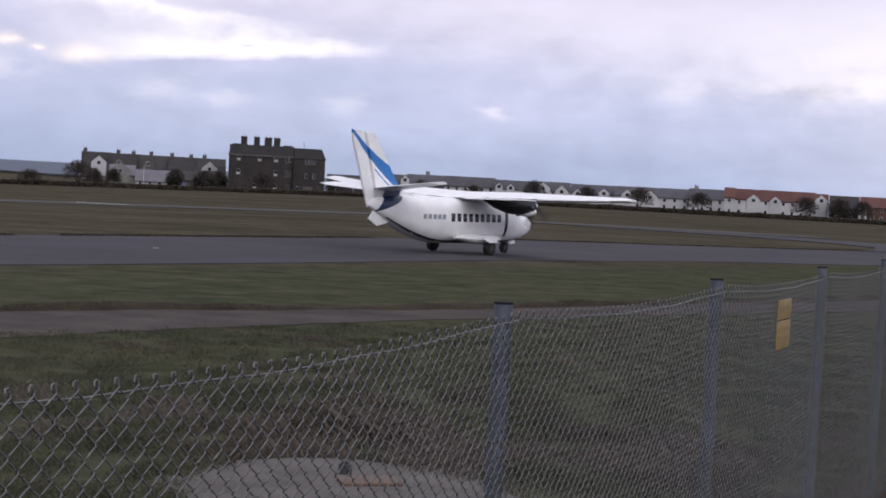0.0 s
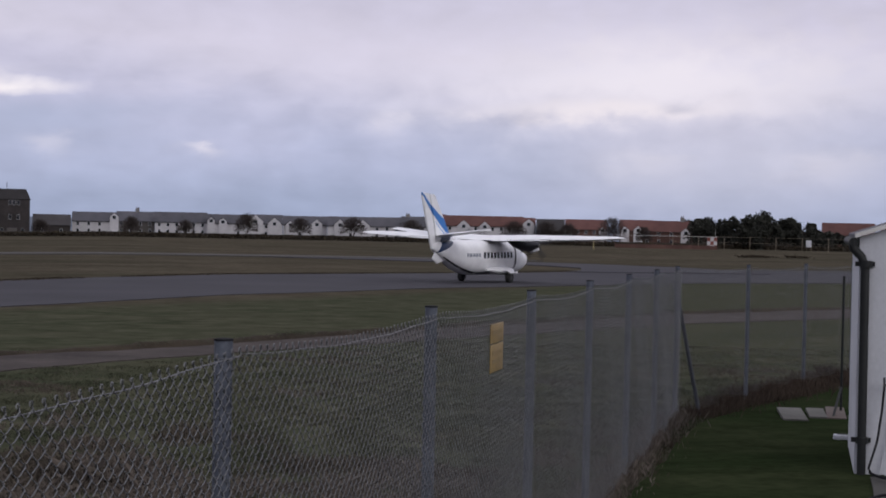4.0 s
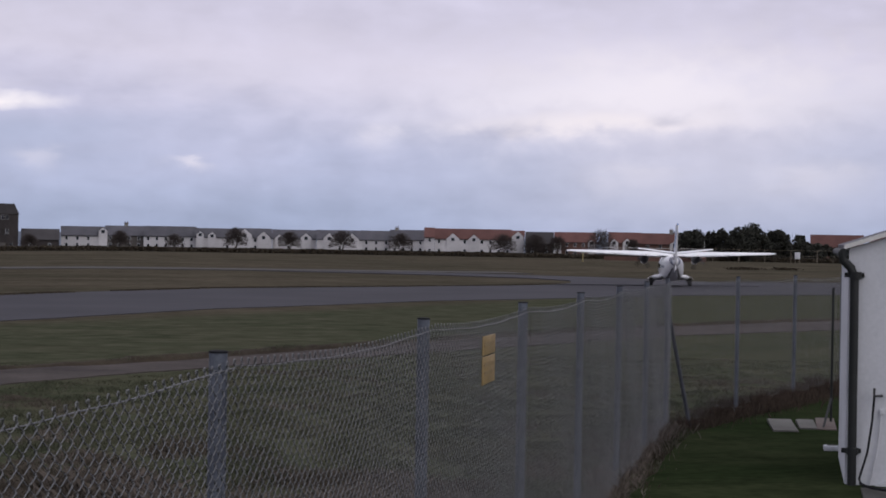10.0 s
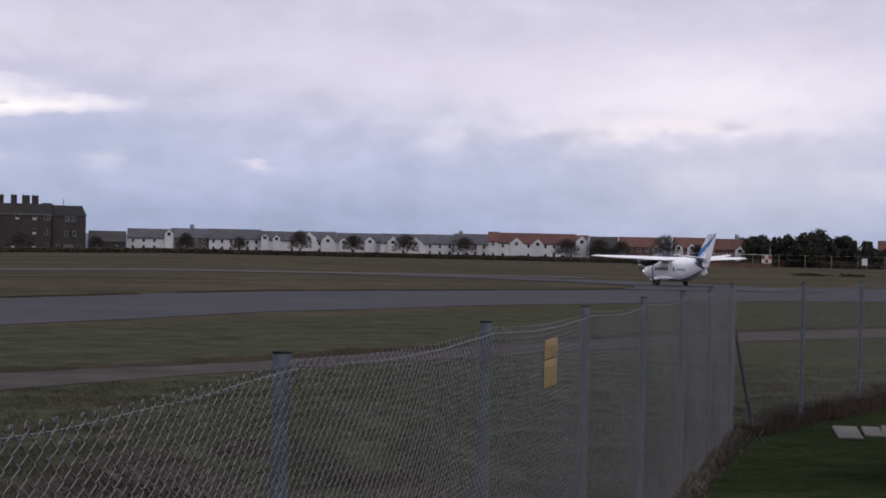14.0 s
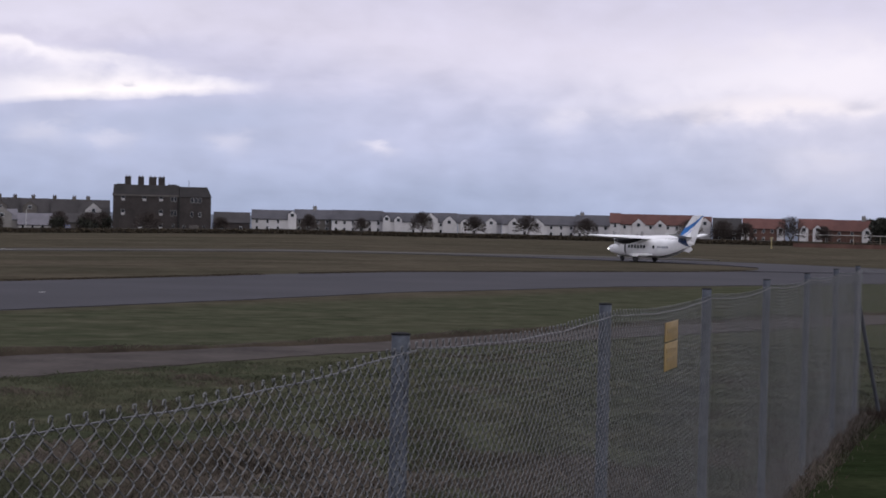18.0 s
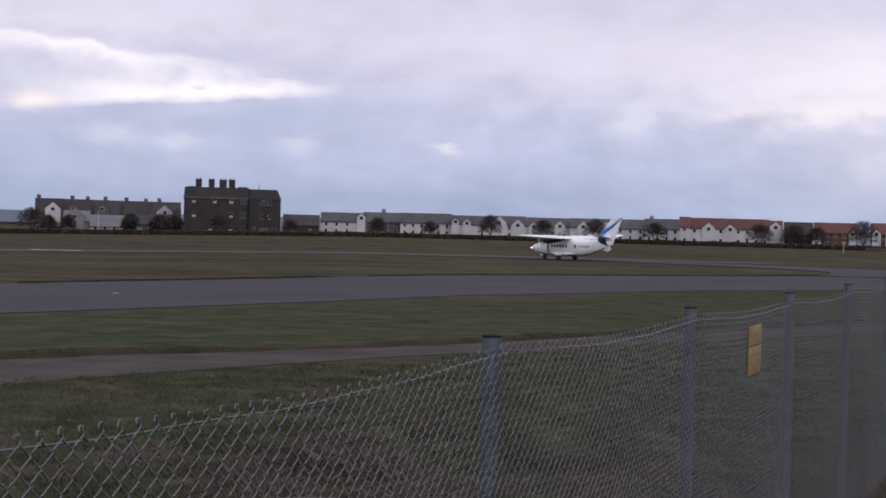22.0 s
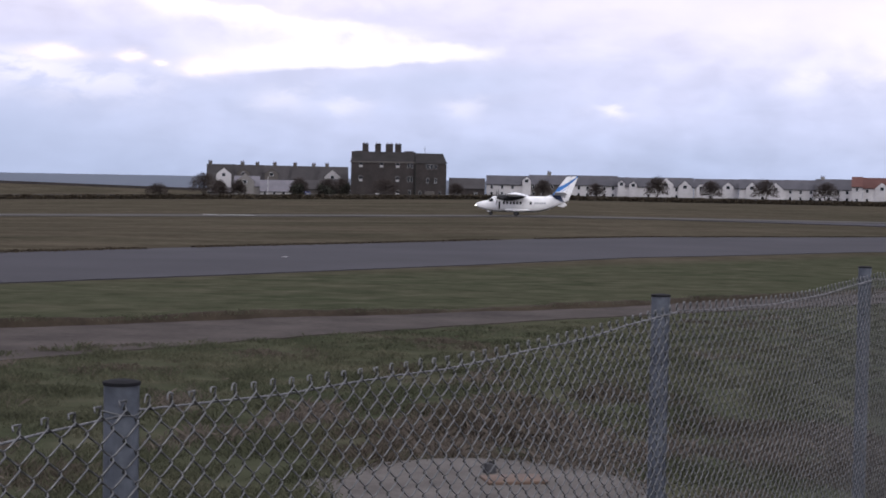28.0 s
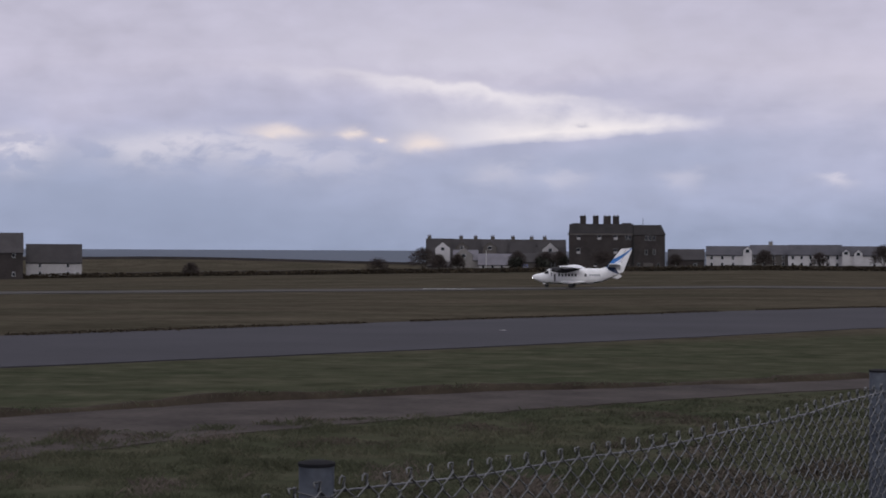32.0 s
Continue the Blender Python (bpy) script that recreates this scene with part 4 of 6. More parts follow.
# ---------------------------------------------------------------- turboprop aircraft
def build_plane():
    plane = thing("turboprop_aircraft", Matrix(), "white twin turboprop high-wing aircraft with a blue swoosh on its tail", "aircraft")
    secs = [(5.92, 0.03, 1.56, 1.64), (5.75, 0.22, 1.38, 1.84), (5.3, 0.46, 1.14, 2.05), (4.7, 0.68, 0.95, 2.18), (4.15, 0.82, 0.82, 2.32), (3.75, 0.91, 0.76, 2.62),
            (3.35, 0.98, 0.70, 2.86), (2.8, 1.02, 0.66, 2.93), (1.5, 1.04, 0.62, 2.95), (-0.8, 1.04, 0.62, 2.95), (-2.6, 1.03, 0.64, 2.95), (-3.4, 0.98, 0.76, 2.95),
            (-4.4, 0.84, 1.02, 2.95), (-5.4, 0.62, 1.42, 2.93), (-6.3, 0.4, 1.85, 2.86), (-7.0, 0.2, 2.2, 2.76), (-7.3, 0.06, 2.4, 2.6)]

    def ring(x, w, z0, z1, n=28, p=2.5):
        out = []
        for k in range(n):
            a = 2 * math.pi * k / n
            c, s = math.cos(a), math.sin(a)
            out.append((x, w * math.copysign(abs(c) ** (2 / p), c), (z0 + z1) / 2 + (z1 - z0) / 2 * math.copysign(abs(s) ** (2 / p), s)))
        return out

    bm = bmesh.new()
    loft(bm, [ring(*s) for s in secs])
    fus = part("fuselage", bm, M_FIN, plane)

    def at(x):
        xs = [s[0] for s in secs][::-1]
        return [float(np.interp(x, xs, [s[i] for s in secs][::-1])) for i in (1, 2, 3)]

    def panel(name, x0, x1, z0, z1, side, mat, label="", proud=0.012, nx=4, follow=False):
        """A thin patch on the fuselage side; follow: its heights are shares of the section."""
        bm = bmesh.new()
        nz = 5
        grid = []
        for i in range(nx + 1):
            row = []
            for j in range(nz + 1):
                x, z = x0 + (x1 - x0) * i / nx, z0 + (z1 - z0) * j / nz
                w, b, t = at(x)
                if follow:
                    z = b + (t - b) * z
                q = min(0.999, abs((z - (b + t) / 2) / ((t - b) / 2)))
                y = w * (1 - q ** 2.5) ** (1 / 2.5) + proud
                row.append((bm.verts.new((x, side * y, z)), bm.verts.new((x, side * (y - 0.03), z))))
            grid.append(row)
        for i in range(nx):
            for j in range(nz):
                for q in (0, 1):
                    bm.faces.new((grid[i][j][q], grid[i + 1][j][q], grid[i + 1][j + 1][q], grid[i][j + 1][q]))
        edge = [(i, 0) for i in range(nx)] + [(nx, j) for j in range(nz)] + [(i, nz) for i in range(nx, 0, -1)] + [(0, j) for j in range(nz, 0, -1)]
        for (i, j), (k, l) in zip(edge, edge[1:] + edge[:1]):
            bm.faces.new((grid[i][j][0], grid[k][l][0], grid[k][l][1], grid[i][j][1]))
        return part(name, bm, mat, fus, label)

    for side in (1, -1):
        for k in range(9 if side == -1 else 7):
            x = 1.78 - 0.475 * k
            if side == 1 and k == 6:
                x = -2.05
            panel("cabin_window", x - 0.145, x + 0.145, 1.76, 2.16, side, M_GLASS, "dark oval cabin window")
        panel("cockpit_side_window", 3.35, 3.95, 2.1, 2.55, side, M_GLASS)
        panel("ice_guard_strip", 2.32, 2.55, 1.05, 2.5, side, M_BLACK, "black ice guard band beside the propeller")
        for k in range(5):
            x = -2.72 - 0.33 * k
            panel("registration_bar", x - 0.12, x + 0.10, 1.86, 2.09, side, M_INK, "grey registration lettering")
        panel("belly_stripe", -6.2, 4.3, 0.03, 0.075, side, M_BLACK, "dark stripe along the belly", nx=22, follow=True)
    bm = bmesh.new()
    for y0, y1 in ((-0.78, -0.06), (0.06, 0.78)):
        slab(bm, [(4.2, y0, 2.35), (4.2, y1, 2.35), (3.62, y1 * 0.95, 2.72), (3.62, y0 * 0.95, 2.72)], (0.04, 0, 0.05))
    part("windscreen", bm, M_GLASS, fus, "dark split windscreen")

    def wing_ring(x, y, z, chord, thick, n=14):
        out = []
        for k in range(n):
            a = 2 * math.pi * k / n
            u = (1 - math.cos(a)) / 2
            yt = thick * chord * 1.9 * (0.2969 * math.sqrt(max(u, 0)) - 0.126 * u - 0.3516 * u * u + 0.2843 * u ** 3 - 0.1 * u ** 4) / 0.2
            out.append((x - u * chord, y, z + (yt if a < math.pi else -yt * 0.55)))
        return out

    for side in (1, -1):
        bm = bmesh.new()
        loft(bm, [wing_ring(1.35, 0.0, 2.95, 2.53, 0.14), wing_ring(1.35, side * 3.2, 3.05, 2.45, 0.14), wing_ring(0.98, side * 9.3, 3.24, 1.35, 0.12), wing_ring(0.8, side * 9.85, 3.27, 0.95, 0.07)])
        wing = part("wing", bm, M_WHITE, plane)
        bm = bmesh.new()
        loft(bm, [wing_ring(-0.95, side * 1.25, 2.92, 0.75, 0.08), wing_ring(-0.88, side * 5.2, 3.02, 0.6, 0.08)])
        part("flap", bm, M_WHITE, wing)
        bm = bmesh.new()
        loft(bm, [wing_ring(-0.72, side * 5.4, 3.06, 0.55, 0.08), wing_ring(-0.2, side * 9.1, 3.2, 0.38, 0.08)])
        part("aileron", bm, M_WHITE, wing)
        # engine
        def oval(x, w, h, zc, n=18):
            return [(x, side * 2.42 + w * math.cos(2 * math.pi * k / n), zc + h * math.sin(2 * math.pi * k / n)) for k in range(n)]
        bm = bmesh.new()
        loft(bm, [oval(2.72, 0.24, 0.26, 2.72), oval(2.5, 0.34, 0.40, 2.70), oval(1.6, 0.38, 0.48, 2.68), oval(0.6, 0.38, 0.45, 2.72), oval(-0.5, 0.3, 0.3, 2.82), oval(-1.35, 0.08, 0.08, 2.92)])
        nac = part("nacelle", bm, M_BLACK, plane, "black engine nacelle under the wing")
        bm = bmesh.new()
        loft(bm, [oval(2.80, 0.22, 0.14, 2.40), oval(2.62, 0.29, 0.20, 2.37), oval(2.1, 0.26, 0.17, 2.30), oval(1.5, 0.1, 0.1, 2.32)])
        part("air_intake", bm, M_WHITE, nac)
        bm = bmesh.new()
        tube(bm, [(2.2, side * 2.78, 2.62), (2.0, side * 2.95, 2.6), (1.75, side * 3.0, 2.58)], [0.1, 0.1, 0.11], 10)
        part("exhaust", bm, M_STEEL_DARK, nac)
        # propeller: spinner and five blades, turning on its hub
        prop = new("propeller")
        prop.parent = plane
        prop["label"] = "black five-bladed propeller with a pale spinner"
        PROPS.append((prop, side))
        bm = bmesh.new()
        loft(bm, [[(x, r * math.cos(2 * math.pi * k / 14), r * math.sin(2 * math.pi * k / 14)) for k in range(14)] for x, r in ((-0.05, 0.2), (0.1, 0.19), (0.25, 0.14), (0.36, 0.06), (0.4, 0.01))])
        part("spinner", bm, M_WHITE, prop)
        for k in range(5):
            bm = bmesh.new()
            rot = Matrix.Rotation(2 * math.pi * k / 5, 4, "X")
            rings = []
            for r, c, tw in ((0.15, 0.06, 60), (0.4, 0.1, 45), (0.8, 0.11, 30), (1.12, 0.07, 22), (1.15, 0.03, 22)):
                t = radians(tw)
                rings.append([rot @ Vector((0.05 + c * math.sin(t) * a + 0.012 * b * math.cos(t), c * math.cos(t) * a - 0.012 * b * math.sin(t), r)) for a, b in ((1, 0), (0, 1), (-1, 0), (0, -1))])
            loft(bm, rings)
            part("blade", bm, M_BLACK, prop)
        # sponson and main wheel
        bm = bmesh.new()

        def spon(x, w, h, zc):
            return [(x, side * 1.25 + w * math.cos(2 * math.pi * k / 14) - side * 0.1, zc + h * math.sin(2 * math.pi * k / 14)) for k in range(14)]
        loft(bm, [spon(1.7, 0.1, 0.06, 0.92), spon(1.2, 0.42, 0.2, 0.9), spon(0.2, 0.62, 0.28, 0.9), spon(-0.9, 0.5, 0.24, 0.92), spon(-2.0, 0.12, 0.06, 0.98)])
        part("gear_fairing", bm, M_WHITE, plane, "white landing gear fairing beside the belly")
        bm = bmesh.new()
        slab(bm, [(0.5, side * 1.75, 0.98), (-0.55, side * 1.75, 0.98), (-0.4, side * 2.12, 0.76), (0.35, side * 2.12, 0.76)], (0, side * 0.03, 0.02))
        part("gear_door", bm, M_WHITE, plane)
        bm = bmesh.new()
        tube(bm, [(0, side * 1.4, 0.85), (0, side * 1.72, 0.4)], 0.08, 8)
        part("gear_leg", bm, M_STEEL_DARK, plane)
        main = wheel("main_wheel", plane, 0.36, 0.34)
        WHEELS.append((main, (0.0, side * 1.83, 0.36), 0.36))
        # tailplane
        bm = bmesh.new()
        loft(bm, [wing_ring(-5.25, 0.0, 3.2, 1.75, 0.1), wing_ring(-5.6, side * 3.37, 3.62, 1.05, 0.09)])
        stab = part("tailplane", bm, M_WHITE, plane)
        bm = bmesh.new()
        loft(bm, [wing_ring(-6.9, side * 0.3, 3.235, 0.42, 0.06), wing_ring(-6.6, side * 3.3, 3.61, 0.3, 0.06)])
        part("elevator", bm, M_WHITE, stab)
    # fin and rudder
    def plate(name, outline, half, mat, parent, label=""):
        bm = bmesh.new()
        slab(bm, [(x, -half, z) for x, z in outline], (0, 2 * half, 0))
        bmesh.ops.bevel(bm, geom=bm.edges[:], offset=half * 0.6, segments=2, affect="EDGES")
        return part(name, bm, mat, parent, label)
    plate("fin", [(-3.9, 2.88), (-5.15, 3.2), (-7.12, 5.83), (-7.80, 5.88), (-6.75, 2.6), (-6.2, 2.6)], 0.085, M_FIN, plane, "white tail fin with a blue swoosh and navy base")
    plate("rudder", [(-6.81, 2.62), (-7.86, 5.89), (-8.72, 5.94), (-8.60, 5.45), (-7.38, 2.30)], 0.055, M_FIN, plane, "white rudder with a blue swoosh")
    plate("ventral_fin", [(-5.7, 1.62), (-6.9, 2.2), (-7.25, 1.75), (-6.6, 1.42)], 0.04, M_WHITE, plane)
    bm = bmesh.new()
    bmesh.ops.create_uvsphere(bm, u_segments=10, v_segments=6, radius=0.03, matrix=Matrix.Translation((-7.33, 0, 2.5)))
    part("tail_light", bm, M_LIGHT, plane, "glowing white tail light")
    bm = bmesh.new()
    bmesh.ops.create_uvsphere(bm, u_segments=10, v_segments=6, radius=0.07, matrix=Matrix.Translation((5.86, 0.12, 1.55)))
    part("landing_light", bm, M_LIGHT, plane, "glowing landing light in the nose")
    bm = bmesh.new()
    tube(bm, [(3.7, 0, 0.85), (3.72, 0, 0.3)], 0.06, 8)
    part("nose_gear_leg", bm, M_STEEL_DARK, plane)
    for s in (-1, 1):
        bm = bmesh.new()
        slab(bm, [(4.30, s * 0.2, 0.82), (3.75, s * 0.2, 0.78), (3.8, s * 0.3, 0.60), (4.22, s * 0.3, 0.64)], (0, s * 0.025, 0.01))
        part("nose_gear_door", bm, M_WHITE, plane)
    nose = wheel("nose_wheel", plane, 0.3, 0.2)
    WHEELS.append((nose, (3.7, 0.0, 0.3), 0.3))
    for ob in plane.children_recursive:
        if ob.type == "MESH" and not ob.parent.name.startswith(("propeller", "main_wheel", "nose_wheel")):
            ob.data.transform(Matrix.Translation((0, 0, -SINK)))
    return plane


def wheel(name, parent, r, w):
    ob = new(name)
    ob.parent = parent
    bm = bmesh.new()
    loft(bm, [[(rr * math.cos(2 * math.pi * k / 24), y, rr * math.sin(2 * math.pi * k / 24)) for k in range(24)] for y, rr in ((-w / 2, r * 0.62), (-w / 2, r * 0.86), (-w / 3, r), (w / 3, r), (w / 2, r * 0.86), (w / 2, r * 0.62))])
    part("tyre", bm, M_RUBBER, ob)
    bm = bmesh.new()
    loft(bm, [[(rr * math.cos(2 * math.pi * k / 16), y, rr * math.sin(2 * math.pi * k / 16)) for k in range(16)] for y, rr in ((-w / 2 - 0.01, r * 0.3), (-w / 2 + 0.005, r * 0.58), (w / 2 - 0.005, r * 0.58), (w / 2 + 0.01, r * 0.3))])
    part("rim", bm, M_STEEL_DARK, ob)
    return ob


PROPS, WHEELS = [], []
PLANE = build_plane()

# seconds, east, north, heading
TAXI = [(0.0, 3.0, 83.1, 40.0), (1.0, 8.3, 88.8, 41.0), (2.0, 13.6, 94.8, 42.0), (3.0, 19.1, 101.0, 42.3), (4.0, 24.6, 107.4, 41.0), (5.5, 32.6, 116.6, 40.2),
        (7.0, 40.4, 126.2, 38.5), (8.0, 45.4, 132.6, 33.0), (9.0, 49.4, 139.0, 25.0), (10.0, 52.6, 146.8, 16.0), (11.0, 54.5, 153.9, 9.5), (12.0, 55.4, 160.4, 3.0),
        (13.0, 55.7, 167.5, -5.0), (14.5, 54.3, 178.0, -19.0), (16.0, 49.9, 187.0, -32.0), (17.0, 46.6, 191.5, -35.5), (18.0, 43.0, 196.2, -38.0), (19.0, 39.3, 201.0, -40.5),
        (20.0, 35.2, 206.5, -42.5), (21.0, 31.3, 212.0, -44.0), (22.0, 27.5, 217.5, -46.5), (23.0, 23.6, 222.3, -50.5), (24.0, 19.3, 226.5, -56.0), (25.0, 14.9, 229.8, -63.0),
        (26.5, 7.3, 233.2, -77.0), (28.0, -1.55, 234.8, -88.5), (29.0, -7.4, 235.5, -90.5), (30.0, -13.4, 236.2, -91.5), (31.0, -19.4, 236.8, -91.0), (32.0, -25.3, 237.5, -90.5)]


def taxi_at(t):
    ts = [r[0] for r in TAXI]
    x, y, h = (float(np.interp(t, ts, [r[i] for r in TAXI])) for i in (1, 2, 3))
    return x, y, h


def paved(t):
    """How far the tarmac under the wheels stands above the land."""
    return float(np.interp(t, (0, 8.5, 10, 22, 23.5, 32), (0.035, 0.035, 0.095, 0.095, 0.135, 0.135)))


def motions():
    rows = []
    for t, x, y, h in TAXI:
        rows.append((t, Matrix.Translation((x, y, land(x, y) + paved(t))) @ Matrix.Rotation(radians(90 - h), 4, "Z")))
    walk(PLANE, rows)
    for prop, side in PROPS:
        walk(prop, [(k / FPS, Matrix.Translation((2.74, side * 2.42, 2.72 - SINK)) @ Matrix.Rotation(radians(-85 * k + 20 * side), 4, "X")) for k in range(32 * FPS + 1)])
    steps = [k / 15 for k in range(481)]
    run, last = [0.0], taxi_at(0)
    for t in steps[1:]:
        p = taxi_at(t)
        run.append(run[-1] + math.hypot(p[0] - last[0], p[1] - last[1]))
        last = p
    for ob, hub, r in WHEELS:
        walk(ob, [(t, Matrix.Translation(hub) @ Matrix.Rotation(s / r, 4, "Y")) for t, s in zip(steps, run)])


# ---------------------------------------------------------------- trees and hedges
def tree(m, height, spread_, seed, label, leaf, count=900, size=0.5, low=0.15, bare=False):
    """A tapered trunk with limbs and a crown of many small clumps or twigs in an uneven outline."""
    rnd = random.Random(seed)
    t = thing("tree", m, label, "tree")
    bm = bmesh.new()
    base_h = height * (low + 0.12)
    thick = height / 8 * (0.6 if bare else 1.0)
    tube(bm, [(0, 0, -0.5), (0.1, 0, base_h * 0.6), (0.15, 0.1, base_h)], [0.22 * thick, 0.17 * thick, 0.14 * thick], 8)
    for k in range(14 if bare else 9):
        a = k * 2.4 + rnd.uniform(-0.3, 0.3)
        r = spread_ * rnd.uniform(0.35, 0.8)
        z = height * rnd.uniform(0.55, 0.92)
        mid = Vector((math.cos(a) * r * 0.5, math.sin(a) * r * 0.5, base_h + (z - base_h) * 0.5))
        tip = Vector((math.cos(a) * r, math.sin(a) * r, z))
        tube(bm, [(0.1, 0, base_h * 0.8), mid, tip], [0.1 * thick, 0.06 * thick, 0.02], 5)
    part("trunk", bm, M_BARK, t)
    verts, faces = [], []
    if bare:
        # fine twigs that fan outward from the limbs to a rounded, ragged outline
        for _ in range(count):
            a, q = rnd.uniform(0, 6.283), rnd.random() ** 0.45
            e = rnd.uniform(-0.22, 1.0) * 1.45
            rim = 1.0 + 0.16 * noise.noise(Vector((math.cos(a) * 2, math.sin(a) * 2, e * 2 + seed)))
            out = Vector((math.cos(a) * math.cos(e) * spread_, math.sin(a) * math.cos(e) * spread_, math.sin(e) * height * 0.56)) * rim
            p = Vector((0, 0, height * 0.42)) + out * q * 0.92
            d = (out.normalized() + Vector((rnd.gauss(0, 0.35), rnd.gauss(0, 0.35), rnd.gauss(0.25, 0.3)))).normalized() * rnd.uniform(0.5, 1.1)
            w = d.cross(Vector((rnd.uniform(-1, 1), rnd.uniform(-1, 1), rnd.uniform(-1, 1)))).normalized() * size
            k0 = len(verts)
            verts += [p + w, p - w, p + d]
            faces.append((k0, k0 + 1, k0 + 2))
        raw("crown", verts, faces, leaf, t)
        return t
    lumps = [(Vector((rnd.gauss(0, 0.38) * spread_, rnd.gauss(0, 0.38) * spread_, height * rnd.uniform(low + 0.1, 0.86))), rnd.uniform(0.28, 0.5) * spread_) for _ in range(16)]
    for i in range(count):
        c, r = rnd.choice(lumps)
        v = Vector((rnd.gauss(0, 1), rnd.gauss(0, 1), rnd.gauss(0, 1)))
        p = c + v.normalized() * r * rnd.uniform(0.3, 1.0) ** 0.5
        p.z = max(0.1, min(height, p.z))
        s = size * rnd.uniform(0.5, 1.3)
        k0 = len(verts)
        d = [Vector((rnd.uniform(-1, 1), rnd.uniform(-1, 1), rnd.uniform(-1, 1))).normalized() * s for _ in range(3)]
        verts += [p + d[0], p + d[1], p - d[0] * 0.8 + d[2] * 0.3, p + d[2]]
        faces += [(k0, k0 + 1, k0 + 2), (k0, k0 + 2, k0 + 3), (k0 + 1, k0 + 3, k0 + 2)]
    raw("crown", verts, faces, leaf, t)
    return t


BARE = "dark bare winter tree with a dense twiggy crown"
DARKTREE = "dark evergreen tree with a dense crown"


# ---------------------------------------------------------------- houses
def facing(az, d, turn=0.0):
    """A pose on the land at that bearing and distance, its front to the south."""
    x, y = polar(az, d)
    return pose(x, y, land(x, y) - 0.1, 0, 0, -az + turn)


def window(parent, x, z, w, h, y=0.0, frame_mat=None):
    bm = bmesh.new()
    t = 0.09
    for x0, x1, z0, z1 in ((x - w / 2, x + w / 2, z + h - t, z + h), (x - w / 2, x + w / 2, z, z + t), (x - w / 2, x - w / 2 + t, z, z + h), (x + w / 2 - t, x + w / 2, z, z + h)):
        box(bm, x0, x1, y - 0.06, y + 0.02, z0, z1)
    f = part("window", bm, frame_mat or M_RENDER, parent, smooth=False)
    bm = bmesh.new()
    box(bm, x - w / 2 + t, x + w / 2 - t, y - 0.03, y + 0.02, z + t, z + h - t)
    part("pane", bm, M_GLASS, f, smooth=False)
    return f


def roof_of(parent, w, d, eave, ridge, mat, over=0.25):
    for s in (0, 1):
        bm = bmesh.new()
        y0, y1 = (-over, d / 2) if s == 0 else (d + over, d / 2)
        drop = over * (ridge - eave) / (d / 2)
        slab(bm, [(-w / 2 - 0.15, y0, eave - drop), (-w / 2 - 0.15, y1, ridge), (-w / 2 - 0.15, y1, ridge + 0.18), (-w / 2 - 0.15, y0, eave - drop + 0.18)], (w + 0.3, 0, 0))
        part("roof", bm, mat, parent, smooth=False)


def chimney(parent, x, y, z, w=1.25, h=1.25, mat=None):
    bm = bmesh.new()
    box(bm, x - w / 2, x + w / 2, y - 0.35, y + 0.35, z - 1.0, z + h)
    box(bm, x - w / 2 - 0.08, x + w / 2 + 0.08, y - 0.43, y + 0.43, z + h - 0.2, z + h)
    c = part("chimney", bm, mat or M_GREYHARL, parent, smooth=False)
    for k in (-1, 1):
        bm = bmesh.new()
        tube(bm, [(x + k * w * 0.25, y, z + h), (x + k * w * 0.25, y, z + h + 0.4)], 0.12, 8)
        part("pot", bm, M_REDTILE, c)


def house(m, w, d, eave, ridge, wall, roof, label, storeys=2, bays=2, gables=(), chim=(), group="", win=(0.9, 1.15), gable_wall=None, chim_mat=None):
    h = thing("house", m, label, "house", group)
    bm = bmesh.new()
    box(bm, -w / 2, w / 2, 0, d, -1.0, eave)
    slab(bm, [(-w / 2, 0, eave), (-w / 2, d / 2, ridge), (-w / 2, d, eave)], (w, 0, 0))
    part("wall", bm, wall, h, smooth=False)
    roof_of(h, w, d, eave, ridge, roof)
    for gx, gw, gh in gables:
        bm = bmesh.new()
        slab(bm, [(gx - gw / 2, -0.5, -1.0), (gx + gw / 2, -0.5, -1.0), (gx + gw / 2, -0.5, gh - gw * 0.42), (gx, -0.5, gh), (gx - gw / 2, -0.5, gh - gw * 0.42)], (0, 2.6, 0))
        g = part("front_gable", bm, gable_wall or wall, h, smooth=False)
        for s in (-1, 1):
            bm = bmesh.new()
            e = gh - gw * 0.42 - 0.1
            slab(bm, [(gx + s * (gw / 2 + 0.2), -0.45, e), (gx, -0.45, gh + 0.06), (gx, -0.45, gh + 0.16), (gx + s * (gw / 2 + 0.2), -0.45, e + 0.14)], (0, 2.9, 0))
            part("gable_roof", bm, roof, g, smooth=False)
        window(g, gx, gh - gw * 0.42 - 0.75, 1.2, 1.15, -0.52)
    for s in (-1, 1):
        bm = bmesh.new()
        box(bm, -w / 2 - 0.1, w / 2 + 0.1, -0.34 if s < 0 else d + 0.24, -0.24 if s < 0 else d + 0.34, eave - 0.24, eave - 0.10)
        part("gutter", bm, M_PIPE, h, smooth=False)
    for s in range(storeys):
        z = 0.95 if s == 0 else eave - win[1] - 0.28
        for b in range(bays):
            x = -w / 2 + w * (b + 0.5) / bays
            if any(abs(x - g[0]) < g[1] / 2 + 0.6 for g in gables):
                continue
            if z + win[1] < eave and (s == 0 or z > 2.3):
                window(h, x, z, win[0], win[1])
    for cx, cz in chim:
        chimney(h, cx, d / 2, cz, mat=chim_mat)
    return h


